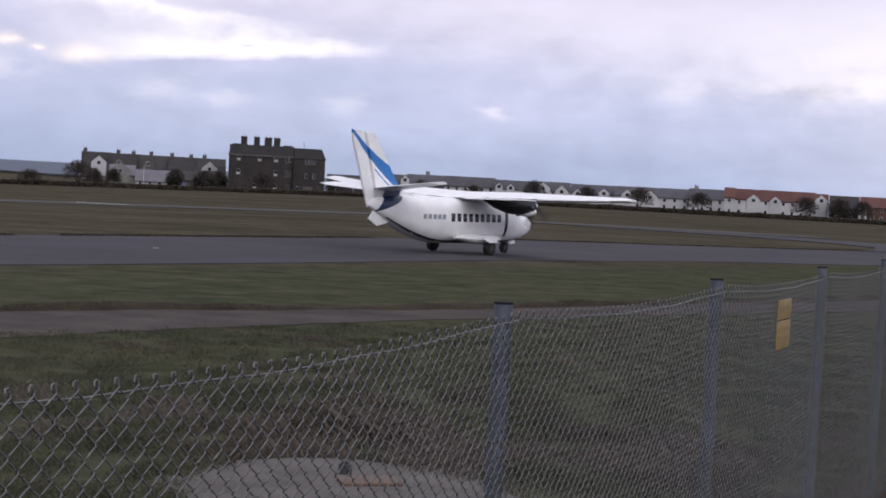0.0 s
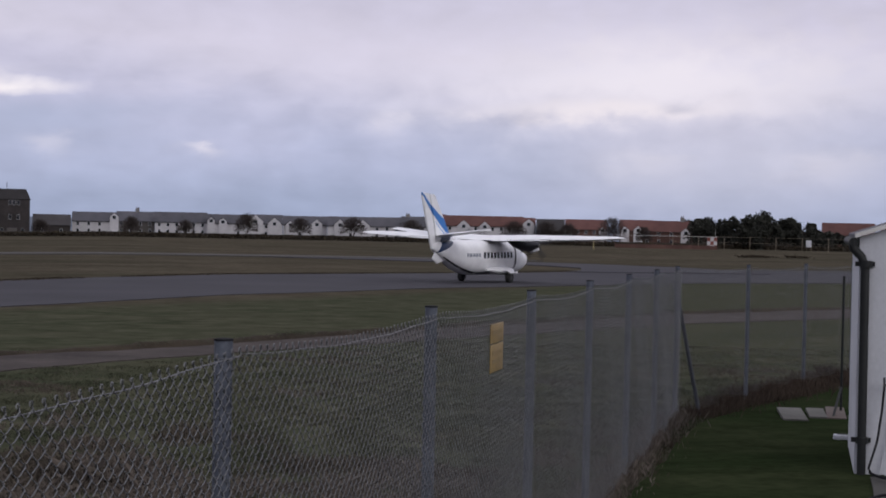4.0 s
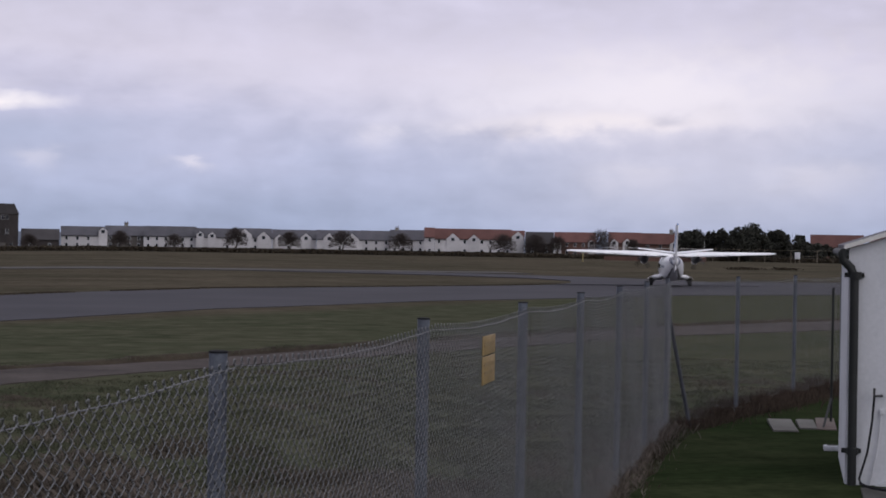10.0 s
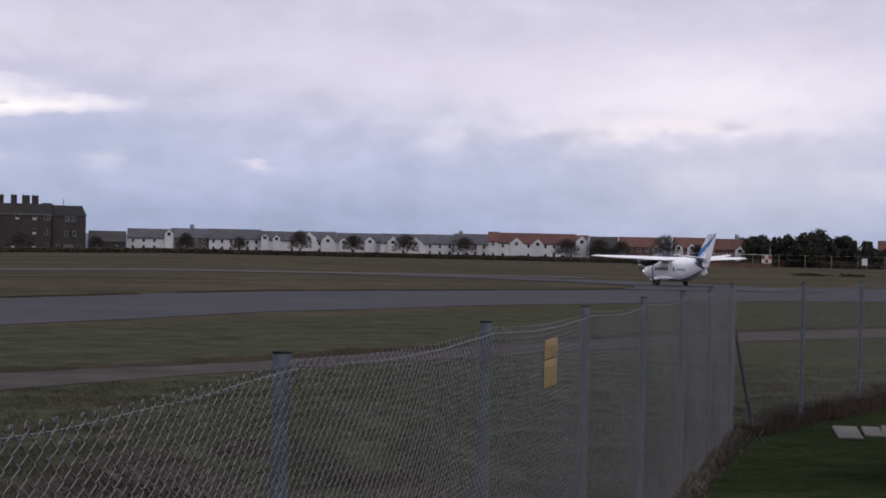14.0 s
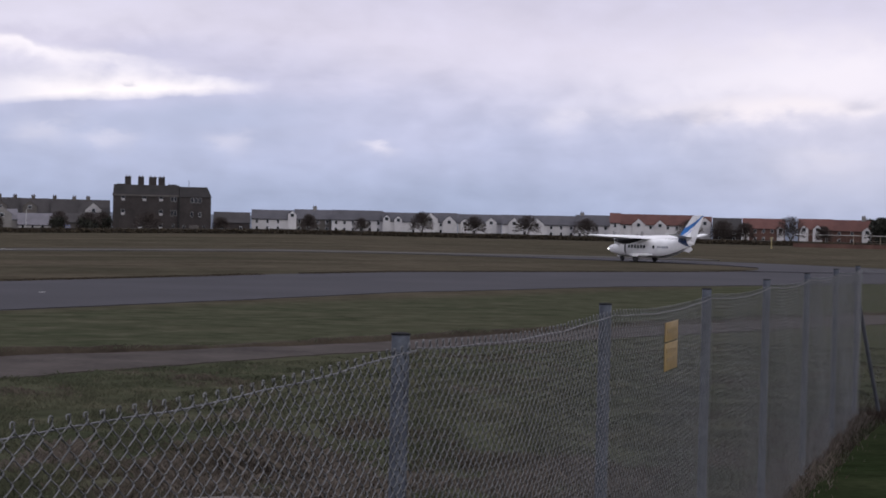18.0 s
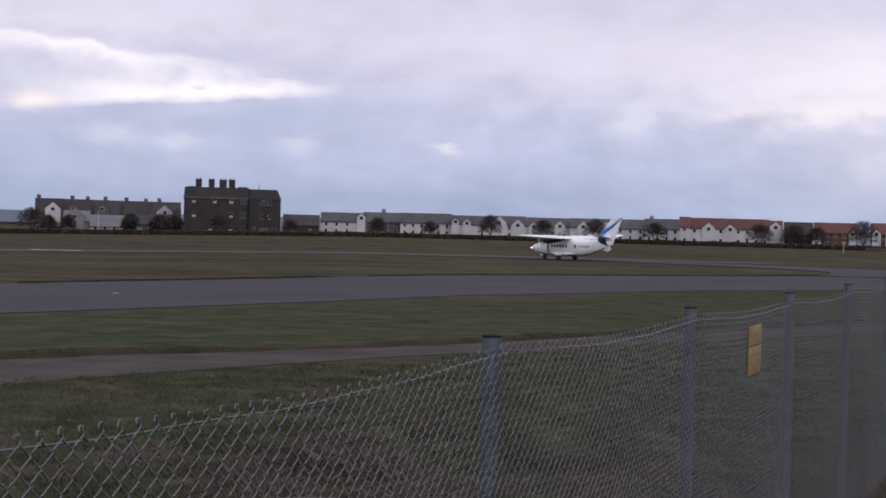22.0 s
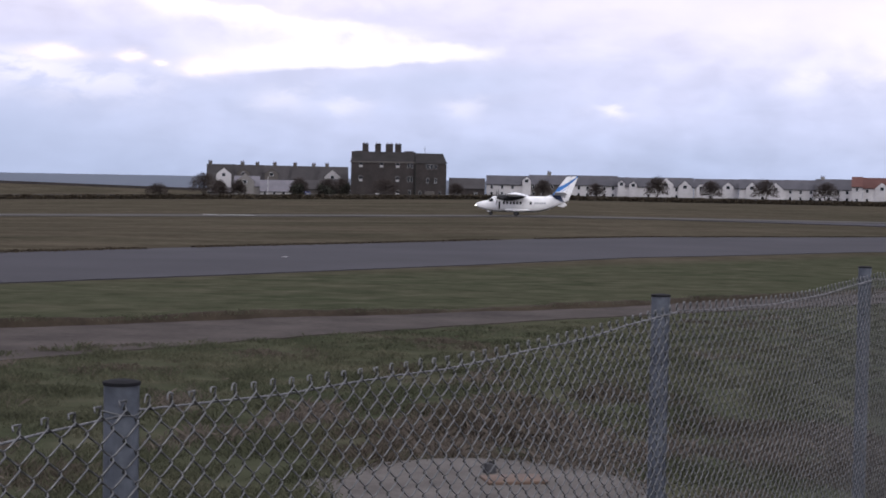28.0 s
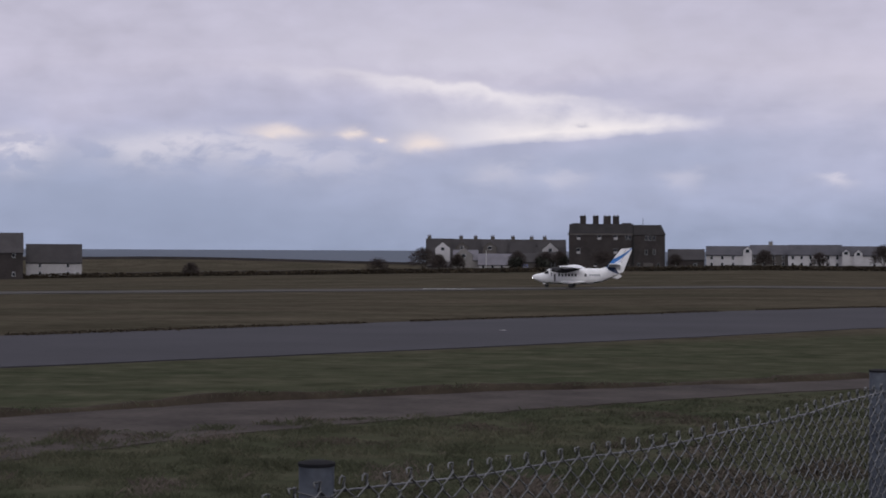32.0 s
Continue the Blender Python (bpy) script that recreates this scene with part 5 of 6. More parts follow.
M_OLDROOF = speckled("blackened_slates", (0.013, 0.012, 0.0125), (0.030, 0.027, 0.028), 0.3, 3.0, 0.85, 0, 0.2)
M_BANK = speckled("earth_and_stone_bank", (0.026, 0.023, 0.020), (0.055, 0.049, 0.042), 0.4, 3.0, 0.95, 0, 0.4, True, 0.1)
M_SASH = speckled("grey_sash_paint", (0.16, 0.16, 0.17), (0.30, 0.30, 0.31), 1.0, 9.0, 0.7, 0, 0.0, False, 0.3, 0.7)
M_PALEHARL = speckled("weathered_pale_harling", (0.27, 0.26, 0.265), (0.42, 0.41, 0.42), 0.3, 2.0, 0.9, 0, 0.1, False, 0.3, 0.2)


def spread(a0, a1, d):
    """Middle bearing and width of a facade between two bearings."""
    return (a0 + a1) / 2, 2 * d * math.tan(radians((a1 - a0) / 2))


TERR = "white terraced houses behind the airfield"


def build_houses():
    D = 508.0
    white = "white harled two storey house with a grey slate roof"
    red = "white harled two storey house with a red tile roof"

    def row(a0, a1, eave, ridge, wall, roof, label, d=D, **k):
        az, w = spread(a0, a1, d)
        return house(facing(az, d), w, k.pop("deep", 8.0), eave, ridge, wall, roof, label, group=TERR, **k)

    row(-1.44, 0.02, 4.4, 7.0, M_HARL, M_SLATE, white, bays=4, gables=((6.0, 2.6, 6.9),))
    row(0.05, 1.34, 4.5, 7.3, M_MIDSTONE, M_SLATE, "brown grey two storey house with a slate roof", d=516, bays=4, chim=((0.5, 7.2),))
    row(1.35, 3.13, 4.5, 7.4, M_HARL, M_SLATE, white, d=512, bays=6)
    row(3.12, 4.58, 4.4, 7.0, M_HARL, M_SLATE, white, bays=2, gables=((-5.1, 2.2, 6.2), (-1.5, 2.4, 6.0)), chim=((-5.9, 5.6), (-3.3, 5.6)))
    row(4.6, 5.75, 4.5, 7.2, M_HARL, M_SLATE, white, bays=3, gables=((-3.2, 4.6, 7.2), (2.6, 4.0, 6.4)))
    row(5.78, 7.3, 4.4, 7.0, M_HARL, M_SLATE, white, d=512, bays=4, gables=((-4.6, 2.8, 5.6), (3.6, 3.4, 6.2)))
    row(7.32, 8.91, 4.4, 7.1, M_HARL, M_SLATE, white, bays=3, gables=((-3.2, 3.6, 6.3), (3.9, 4.4, 6.3)))
    row(8.88, 9.92, 4.4, 7.2, M_HARL, M_SLATE, white, d=520, bays=3)
    row(9.9, 11.1, 4.6, 7.6, M_HARL, M_SLATE, white, d=516, bays=4, chim=((-3.4, 7.2),))
    row(11.1, 11.45, 5.6, 8.4, M_HARL, M_REDTILE, red, d=500, bays=1)
    row(11.46, 14.16, 5.2, 8.2, M_HARL, M_REDTILE, red, d=505, bays=9, gables=((-6.3, 4.0, 6.9), (0.2, 3.4, 6.6)))
    row(14.15, 14.6, 5.2, 7.9, M_HARL, M_REDTILE, red, d=500, bays=1, gables=((0.0, 3.6, 7.7),))
    row(14.65, 15.62, 4.2, 7.6, M_STONE, M_DARKSLATE, "dark stone barn half hidden by trees", d=496, bays=2)
    row(15.66, 17.1, 4.8, 7.8, M_BRICK, M_REDTILE, "red brick house with white front gables and a red roof", d=520, bays=5, gable_wall=M_HARL, gables=((-5.6, 2.4, 5.6), (5.2, 2.2, 5.6)))
    row(17.55, 18.7, 4.8, 8.0, M_BRICK, M_REDTILE, "red brick house with white front gables and a red roof", d=516, bays=3, gable_wall=M_HARL, gables=((-3.5, 2.6, 6.0), (0.6, 2.8, 6.2)))
    row(18.7, 20.4, 4.6, 7.9, M_BRICK, M_REDTILE, "red brick house with a grey chimney and pale gable", d=525, bays=4, gables=((2.6, 3.0, 5.8),), gable_wall=M_PALEHARL, chim=((1.5, 8.0),))
    row(24.45, 26.2, 4.6, 8.2, M_BRICK, M_REDTILE, "red brick house with a red tile roof", d=500, bays=3)
    row(26.4, 29.5, 5.2, 8.4, M_HARL, M_REDTILE, red, d=500, bays=5)
    # outbuilding beside the big house
    row(-2.75, -1.5, 3.2, 6.2, M_STONE, M_DARKSLATE, "low dark stone outbuilding with a slate roof", d=500, bays=2, deep=9.0)
    for a0 in (-10.75, -10.1):
        tree(facing(a0, 488), 5.6, 2.4, int(-a0 * 100), BARE, M_TWIG, 2600, 0.045, low=0.03, bare=True)
    # older terrace towards the sea
    old = "brown grey terraced house with a dark slate roof and chimney"
    for k in range(5):
        a0 = -11.2 + 0.98 * k
        row(a0, a0 + 0.97, 5.4, 9.9 - 0.09 * k, M_MIDSTONE, M_DARKSLATE, old, d=548 - 3 * k, bays=2, chim=((-3.6 + 1.3 * (k % 3), 9.8 - 0.09 * k),) + (((2.6, 9.7 - 0.09 * k),) if k in (1, 3) else ()), chim_mat=M_MIDSTONE, gables=((-2.0, 4.4, 9.0),) if k in (1, 2) else ())
    row(-11.0, -10.3, 4.2, 7.4, M_MIDSTONE, M_DARKSLATE, "dark end house with a white front gable and slate roof", d=512, bays=1, deep=6.0, gables=((0.25, 4.6, 9.2),), gable_wall=M_HARL)
    row(-7.35, -6.3, 4.6, 7.2, M_MIDSTONE, M_DARKSLATE, "brown grey house with a pale front gable", d=514, bays=1, deep=6.0, gables=((-0.2, 5.0, 8.7),), gable_wall=M_PALEHARL)
    row(-8.0, -7.1, 2.8, 5.4, M_MIDSTONE, M_DARKSLATE, "low brown grey cottage behind garden trees", d=506, bays=2)
    row(-10.25, -9.38, 3.6, 6.6, M_GREYHARL, M_LILAC, "grey gabled bungalow with a pale slate roof", d=505, bays=2, gables=((-0.6, 5.6, 7.5),))
    # the two outhouses are made up, added to cover the gables' lower walls
    row(-11.15, -10.32, 1.9, 3.2, M_MIDSTONE, M_DARKSLATE, "made-up low dark outhouse hiding the foot of a white gabled house", d=498, bays=2, deep=6.0)
    row(-7.3, -6.4, 3.6, 5.8, M_MIDSTONE, M_DARKSLATE, "made-up low dark outhouse hiding the foot of a pale gabled house", d=502, bays=2, deep=6.0)
    row(-9.36, -8.05, 2.1, 5.4, M_PALEHARL, M_LILAC, "white walled bungalow with a pale slate roof", d=500, bays=4)
    # far left farm group
    row(-26.9, -25.05, 7.6, 13.0, M_STONE, M_DARKSLATE, "dark stone farmhouse with a steep slate roof", d=470, bays=3, deep=11)
    row(-24.95, -23.1, 4.6, 9.7, M_PALEHARL, M_DARKSLATE, "pale walled cottage with a dark slate roof", d=478, bays=2)


build_houses()


def sash(parent, x, z, w, h, y):
    """A tall sash window with a pale panel over its lower half."""
    f = window(parent, x, z, w, h, y, M_SASH)
    bm = bmesh.new()
    box(bm, x - w / 2 + 0.1, x + w / 2 - 0.1, y - 0.045, y - 0.032, z + 0.1, z + h * 0.42)
    part("blind", bm, M_PALEHARL, f, "pale panel over the lower sash", smooth=False)


def build_mansion():
    D = 500.0
    az, w = spread(-6.2, -2.86, D)
    h = thing("mansion", facing(az, D), "large dark stone three storey house with tall chimneys", "house")
    d, eave, ridge = 14.0, 11.2, 14.3
    bm = bmesh.new()
    box(bm, -w / 2, w / 2 - 9.5, 0, d, -1.0, eave)
    slab(bm, [(-w / 2, 0, eave), (-w / 2, d * 0.3, ridge), (-w / 2, d * 0.7, ridge), (-w / 2, d, eave)], (w - 9.5, 0, 0))
    part("wall", bm, M_STONE, h, smooth=False)
    bm = bmesh.new()
    box(bm, w / 2 - 9.4, w / 2, -1.2, d, -1.0, eave - 0.3)
    part("wing_wall", bm, M_STONE, h, smooth=False)
    bm = bmesh.new()
    loft(bm, [[(-w / 2 - 0.2, -0.3, eave), (w / 2 - 9.5, -0.3, eave), (w / 2 - 9.5, d + 0.3, eave), (-w / 2 - 0.2, d + 0.3, eave)],
              [(-w / 2 + 0.6, 2.6, ridge), (w / 2 - 9.5, 2.6, ridge), (w / 2 - 9.5, d - 2.6, ridge), (-w / 2 + 0.6, d - 2.6, ridge)]])
    part("roof", bm, M_OLDROOF, h, smooth=False)
    bm = bmesh.new()
    loft(bm, [[(w / 2 - 9.45, -1.5, eave - 0.3), (w / 2 + 0.2, -1.5, eave - 0.3), (w / 2 + 0.2, d, eave - 0.3), (w / 2 - 9.45, d, eave - 0.3)],
              [(w / 2 - 9.45, 1.6, ridge - 0.3), (w / 2 - 1.1, 1.6, ridge - 0.3), (w / 2 - 1.1, d - 3, ridge - 0.3), (w / 2 - 9.45, d - 3, ridge - 0.3)]])
    part("wing_roof", bm, M_OLDROOF, h, smooth=False)
    for cx, cw in ((-w / 2 + 4.2, 1.9), (-w / 2 + 8.1, 1.8), (-w / 2 + 11.6, 2.3), (-w / 2 + 14.3, 2.0)):
        chimney(h, cx, d * 0.4, ridge, cw, 2.5, M_STONE)
    for z, xs in ((9.4, (-11.6, -5.3, -0.35, 3.0, 3.95)), (5.1, (-11.6, -0.35, 3.0, 3.95)), (0.9, (-6.5, -0.35, 3.4))):
        for x in xs:
            if x < 0:
                sash(h, x, z, 1.15, 1.75, 0.0)
            else:
                window(h, x, z, 0.75, 1.75, 0.0, M_SASH)
    for z, xs in ((9.2, (8.9, 10.05, 11.3)), (4.9, (8.9, 11.3)), (0.9, (6.6, 10.0, 12.6))):
        for x in xs:
            window(h, x, z, 0.8, 1.5, -1.2, M_SASH)
    bm = bmesh.new()
    tube(bm, [(-w / 2 + 22.6, d * 0.4, ridge - 0.6), (-w / 2 + 22.6, d * 0.4, ridge + 1.7)], 0.09, 6)
    part("aerial", bm, M_STEEL_DARK, h)
    # stepped wallheads and cornice
    bm = bmesh.new()
    box(bm, -w / 2 - 0.25, w / 2 - 9.5, -0.35, -0.02, eave - 0.35, eave + 0.1)
    part("cornice", bm, M_MIDSTONE, h, smooth=False)
    for x0, x1, up in ((1.0, 3.2, 0.22), (16.2, 19.0, 0.3)):
        bm = bmesh.new()
        box(bm, -w / 2 + x0, -w / 2 + x1, 2.7, d - 2.7, ridge - 0.02, ridge + up)
        part("roof_ridge", bm, M_STONE, h, smooth=False)
    bm = bmesh.new()
    box(bm, w / 2 - 9.6, w / 2 - 9.35, -1.35, -1.21, -0.5, eave - 0.4)
    part("downpipe", bm, M_PIPE, h, smooth=False)
    bm = bmesh.new()
    box(bm, w / 2 - 6.5, w / 2 - 3.6, -3.2, -1.2, -1.0, 2.4, 0.05)
    part("porch", bm, M_MIDSTONE, h)


build_mansion()


def build_trees():
    rnd = random.Random(11)
    for az, d, h, s in ((0.55, 492, 6.0, 2.6), (2.4, 494, 5.2, 2.6), (4.5, 494, 7.6, 3.4), (6.36, 494, 6.6, 3.4), (8.2, 493, 7.2, 3.9), (10.25, 493, 6.8, 3.7), (13.85, 490, 7.0, 4.0),
                        (15.0, 492, 7.2, 3.6), (15.75, 492, 6.6, 3.0), (17.3, 492, 8.8, 4.2), (18.4, 494, 6.0, 2.4), (-11.3, 478, 8.0, 4.2), (-12.9, 478, 4.6, 3.4), (-8.0, 485, 6.4, 2.8),
                        (-7.0, 484, 6.0, 3.6), (-6.5, 486, 6.2, 2.6), (-5.0, 488, 6.2, 4.4), (-19.4, 470, 4.0, 2.2), (-2.5, 490, 4.8, 2.6), (20.6, 492, 6.8, 3.0)):
        tree(facing(az, d), h, s * 1.1, rnd.randint(0, 9999), BARE, M_TWIG, int(330 * h), 0.05, low=0.03, bare=True)
    for az, d, h, s in ((-8.05, 483, 4.8, 1.9), (-7.0, 483, 4.6, 2.4), (-6.55, 485, 4.6, 1.9), (20.3, 484, 8.6, 4.4), (20.75, 486, 9.0, 4.6), (21.2, 484, 8.8, 4.4), (21.72, 480, 10.3, 4.4), (22.12, 478, 10.7, 4.6),
                        (22.58, 480, 11.2, 4.2), (23.12, 482, 8.6, 3.8), (23.42, 484, 9.6, 3.4), (23.78, 484, 10.0, 3.6), (24.15, 486, 8.0, 3.4), (19.9, 570, 8.8, 5), (24.75, 482, 5.6, 3.0), (25.4, 483, 5.0, 3.0)):
        tree(facing(az, d), h, s, rnd.randint(0, 9999), DARKTREE, M_EVERGREEN, 2200, 0.55, low=0.0)


build_trees()


def hedge(name, pts, h, thick, mat, label, density=26, size=0.35, seed=1, gaps=-1.0):
    rnd = random.Random(seed)
    verts, faces = [], []
    for a, b in zip(pts, pts[1:]):
        n = int(math.dist(a, b) * density)
        for _ in range(n):
            t = rnd.random()
            x = a[0] + (b[0] - a[0]) * t + rnd.gauss(0, thick)
            y = a[1] + (b[1] - a[1]) * t + rnd.gauss(0, thick)
            if noise.noise(Vector((x * 0.08, y * 0.08, 9.0 + seed))) < gaps:
                continue
            top = h * (0.8 + 0.25 * noise.noise(Vector((x * 0.25, y * 0.25, 2))))
            p = Vector((x, y, land(x, y) + rnd.random() ** 0.8 * top))
            d = [Vector((rnd.uniform(-1, 1), rnd.uniform(-1, 1), rnd.uniform(-1, 1))).normalized() * size * rnd.uniform(0.5, 1.3) for _ in range(3)]
            k0 = len(verts)
            verts += [p + d[0], p + d[1], p - d[0], p + d[2]]
            faces += [(k0, k0 + 1, k0 + 2), (k0, k0 + 2, k0 + 3)]
    ob = raw(name, verts, faces, mat)
    tagged(ob, label, "hedge", kind="stuff")


def far_line(d0):
    return [polar(a, d0) for a in range(-32, 34, 2)]


hedge("hedge", far_line(478), 1.55, 0.6, M_HEDGE, "dark brown boundary hedge and bank before the houses", 34, 0.4)


def boundary_bank():
    bm = bmesh.new()
    pts = far_line(479)
    rings = []
    for x, y in pts:
        z = land(x, y)
        u = Vector((x, y, 0)).normalized()
        rings.append([(x - u.x * 1.2, y - u.y * 1.2, z - 0.6), (x - u.x * 0.8, y - u.y * 0.8, z + 1.3), (x + u.x * 0.8, y + u.y * 0.8, z + 1.4), (x + u.x * 1.2, y + u.y * 1.2, z - 0.6)])
    loft(bm, rings)
    tagged(part("boundary_bank", bm, M_BANK), "dark stone faced bank along the airfield edge", "wall", kind="structure")


boundary_bank()


# ---------------------------------------------------------------- beyond the runway
def field_wall():
    pts = [polar(a, 603) for a in range(-30, -10, 1)]
    bm = bmesh.new()
    rings = []
    for x, y in pts:
        z = land(x, y)
        rings.append([(x, y - 0.4, z - 0.5), (x, y - 0.3, z + 0.9), (x, y + 0.3, z + 0.9), (x, y + 0.4, z - 0.5)])
    loft(bm, rings)
    tagged(part("field_wall", bm, M_STONE), "low dark stone wall along the top of a field", "wall", kind="structure")


field_wall()


def red_white_hut():
    x, y = 166.0, 438.2
    h = thing("equipment_cabin", pose(x, y, land(x, y), 0, 0, -20), "small red and white chequered equipment cabin", "cabin")
    w, d, t = 2.8, 2.4, 3.3
    for i in range(3):
        for j in range(3):
            bm = bmesh.new()
            box(bm, -w / 2 + w * i / 3, -w / 2 + w * (i + 1) / 3, 0, d, t * j / 3, t * (j + 1) / 3)
            part("panel", bm, M_REDPAINT if (i + j) % 2 == 0 else M_PALE, h, smooth=False)
    bm = bmesh.new()
    box(bm, -w / 2 - 0.1, w / 2 + 0.1, -0.1, d + 0.1, t + 0.002, t + 0.16, 0.03)
    part("roof", bm, M_PALE, h)
    bm = bmesh.new()
    tube(bm, [(0.9, 1.2, t + 0.15), (0.9, 1.2, t + 2.4)], 0.05, 6)
    part("mast", bm, M_PALE, h)


red_white_hut()


def post_and_wire():
    f = thing("ball_stop_fence", Matrix(), "tall pale post and wire fence at the airfield edge", "fence")
    pts = [polar(19.4 + 0.88 * k, 474) for k in range(9)]
    for x, y in pts:
        bm = bmesh.new()
        tube(bm, [(x, y, land(x, y) - 0.2), (x, y, land(x, y) + 3.6)], 0.08, 8)
        part("post", bm, M_WOOD, f)
    for z in (1.9, 3.5):
        bm = bmesh.new()
        tube(bm, [(x, y, land(x, y) + z) for x, y in pts], 0.025, 5)
        part("wire", bm, M_WOOD, f)
    x, y = polar(24.02, 472)
    s = thing("notice_board", pose(x, y, land(x, y), 0, 0, -24), "white notice board on two posts", "sign")
    bm = bmesh.new()
    box(bm, -0.75, 0.75, -0.05, 0.05, 1.1, 3.0, 0.02)
    part("board", bm, M_RENDER, s)
    for k in (-0.6, 0.6):
        bm = bmesh.new()
        tube(bm, [(k, 0.08, -0.2), (k, 0.08, 2.9)], 0.06, 6)
        part("leg", bm, M_WOOD, s)


post_and_wire()


def red_barrier():
    f = thing("red_barrier", Matrix(), "long low red painted barrier with a raised top rail", "barrier")
    pts = [polar(17.4 + 0.44 * k, 452) for k in range(9)]
    for i, (x, y) in enumerate(pts):
        bm = bmesh.new()
        tube(bm, [(x, y, land(x, y) - 0.2), (x, y, land(x, y) + 3.5)], 0.06, 6)
        part("post", bm, M_BRICK, f)
    bm = bmesh.new()
    tube(bm, [(x, y, land(x, y) + 3.5) for x, y in pts], 0.06, 6)
    part("top_rail", bm, M_PALE, f, "pale top rail")
    for a, b in zip(pts, pts[1:]):
        bm = bmesh.new()
        za = land(*a)
        slab(bm, [(a[0], a[1], za), (b[0], b[1], za), (b[0], b[1], za + 1.1), (a[0], a[1], za + 1.1)], (0, 0.12, 0))
        part("board", bm, M_BRICK, f, smooth=False)


red_barrier()


def marker(x, y, h, mat, label):
    m = thing("marker_post", pose(x, y, land(x, y)), label, "post")
    bm = bmesh.new()
    tube(bm, [(0, 0, -0.2), (0, 0, h)], 0.13, 8)
    part("pole", bm, mat, m)
    bm = bmesh.new()
    box(bm, -0.25, 0.25, -0.1, 0.1, h, h + 0.35, 0.03)
    part("head", bm, mat, m)


marker(117.5, 392.7, 2.5, M_YELLOW, "faded yellow marker post in the grass")


def paint_mark(x, y, w, d, rz, lift):
    ob = thing("runway_marking", pose(x, y, land(x, y) + lift, 0, 0, rz), "worn white painted marking on the tarmac", "marking")
    bm = bmesh.new()
    box(bm, -w / 2, w / 2, -d / 2, d / 2, 0, 0.012)
    part("paint", bm, M_PALE, ob, smooth=False)


def parked_van():
    x, y = polar(-7.68, 482.5)
    v = thing("parked_van", pose(x, y, land(x, y), 0, 0, 20), "small blue van parked behind the boundary bank", "van")
    bm = bmesh.new()
    box(bm, -0.9, 0.9, 0, 4.2, 0.35, 1.5, 0.12)
    box(bm, -0.84, 0.84, 0.9, 4.15, 1.45, 2.25, 0.16)
    part("body", bm, M_VAN, v)
    bm = bmesh.new()
    slab(bm, [(-0.7, 0.86, 1.55), (0.7, 0.86, 1.55), (0.66, 0.93, 2.1), (-0.66, 0.93, 2.1)], (0, 0.05, 0))
    part("windscreen", bm, M_GLASS, v)
    for s in (-1, 1):
        for yy in (0.75, 3.4):
            bm = bmesh.new()
            tube(bm, [(s * 0.72, yy, 0.33), (s * 0.92, yy, 0.33)], 0.33, 16)
            part("wheel", bm, M_RUBBER, v)
        bm = bmesh.new()
        box(bm, s * 0.65 - 0.14, s * 0.65 + 0.14, -0.02, 0.06, 0.85, 1.02, 0.02)
        part("headlight", bm, M_ALLOY, v)


def white_pole():
    x, y = polar(-9.09, 484)
    p = thing("flagpole", pose(x, y, land(x, y)), "slim white pole before the old terrace", "pole")
    bm = bmesh.new()
    tube(bm, [(0, 0, -0.2), (0, 0, 6.4)], [0.10, 0.07], 8)
    part("mast", bm, M_PALE, p)
    bm = bmesh.new()
    bmesh.ops.create_uvsphere(bm, u_segments=10, v_segments=6, radius=0.12, matrix=Matrix.Translation((0, 0, 6.45)))
    part("finial", bm, M_PALE, p)


M_VAN = speckled("blue_van_paint", (0.025, 0.035, 0.12), (0.04, 0.055, 0.17), 0.8, 9.0, 0.35, 0, 0.0)
parked_van()
white_pole()
paint_mark(-40.5, 229.5, 11.0, 0.9, 0, 0.15)
paint_mark(-9.9, 66.2, 0.26, 0.1, 50, 0.04)


# ---------------------------------------------------------------- grass
def side_of_fence(x, y):
    """Metres beyond the fence line, on the airfield side."""
    u = FENCE_STEP.normalized()
    dx, dy = x - FENCE_A.x, y - FENCE_A.y
    return u.x * dy - u.y * dx


def blade_mesh(name, spots, mat, label, lean=0.35):
    """Grass blades: spots are (x, y, height, width) or, with a lift, (x, y, height, width, lift)."""
    rnd = random.Random(len(spots))
    verts, faces = [], []
    for x, y, h, w, *lift in spots:
        a = rnd.uniform(0, 6.283)
        c, s = math.cos(a) * w, math.sin(a) * w
        z = land(x, y) + (lift[0] if lift else 0.0)
        lx, ly = rnd.gauss(0, lean) * h, rnd.gauss(0, lean) * h
        k = len(verts)
        verts += [(x - c, y - s, z), (x + c, y + s, z), (x + lx * 0.5 + c * 0.6, y + ly * 0.5 + s * 0.6, z + h * 0.6), (x + lx, y + ly, z + h * rnd.uniform(0.75, 1.0))]
        faces += [(k, k + 1, k + 2), (k, k + 2, k + 3)]
    ob = raw(name, verts, faces, mat)
    tagged(ob, label, "grass", kind="stuff")


def grass_here(x, y):
    """Whether the rough turf between fence, track and pad covers this spot."""
    if side_of_fence(x, y) < 0.02 and not (y > 21.7 and (x - 7.77) * 0.762 - (y - 21.7) * 0.648 < -0.05):
        return False
    n2 = noise.noise(Vector((x * 1.3, y * 1.0, 7.0)))
    rx = x - (y - 30.4) * 0.93 + 3.0
    if y > 16 and -3.3 < rx < 2.0 + 0.7 * n2:
        return False
    if y > 16 and rx <= -3.3:
        return False
    if (x + 17.3) * 0.81 - (y - 36.2) * 0.58 < -1.0 + 0.6 * n2:
        return False
    if math.hypot(x + 0.35, y - 13.08) < 1.22 + 0.3 * n2:
        return False
    return True


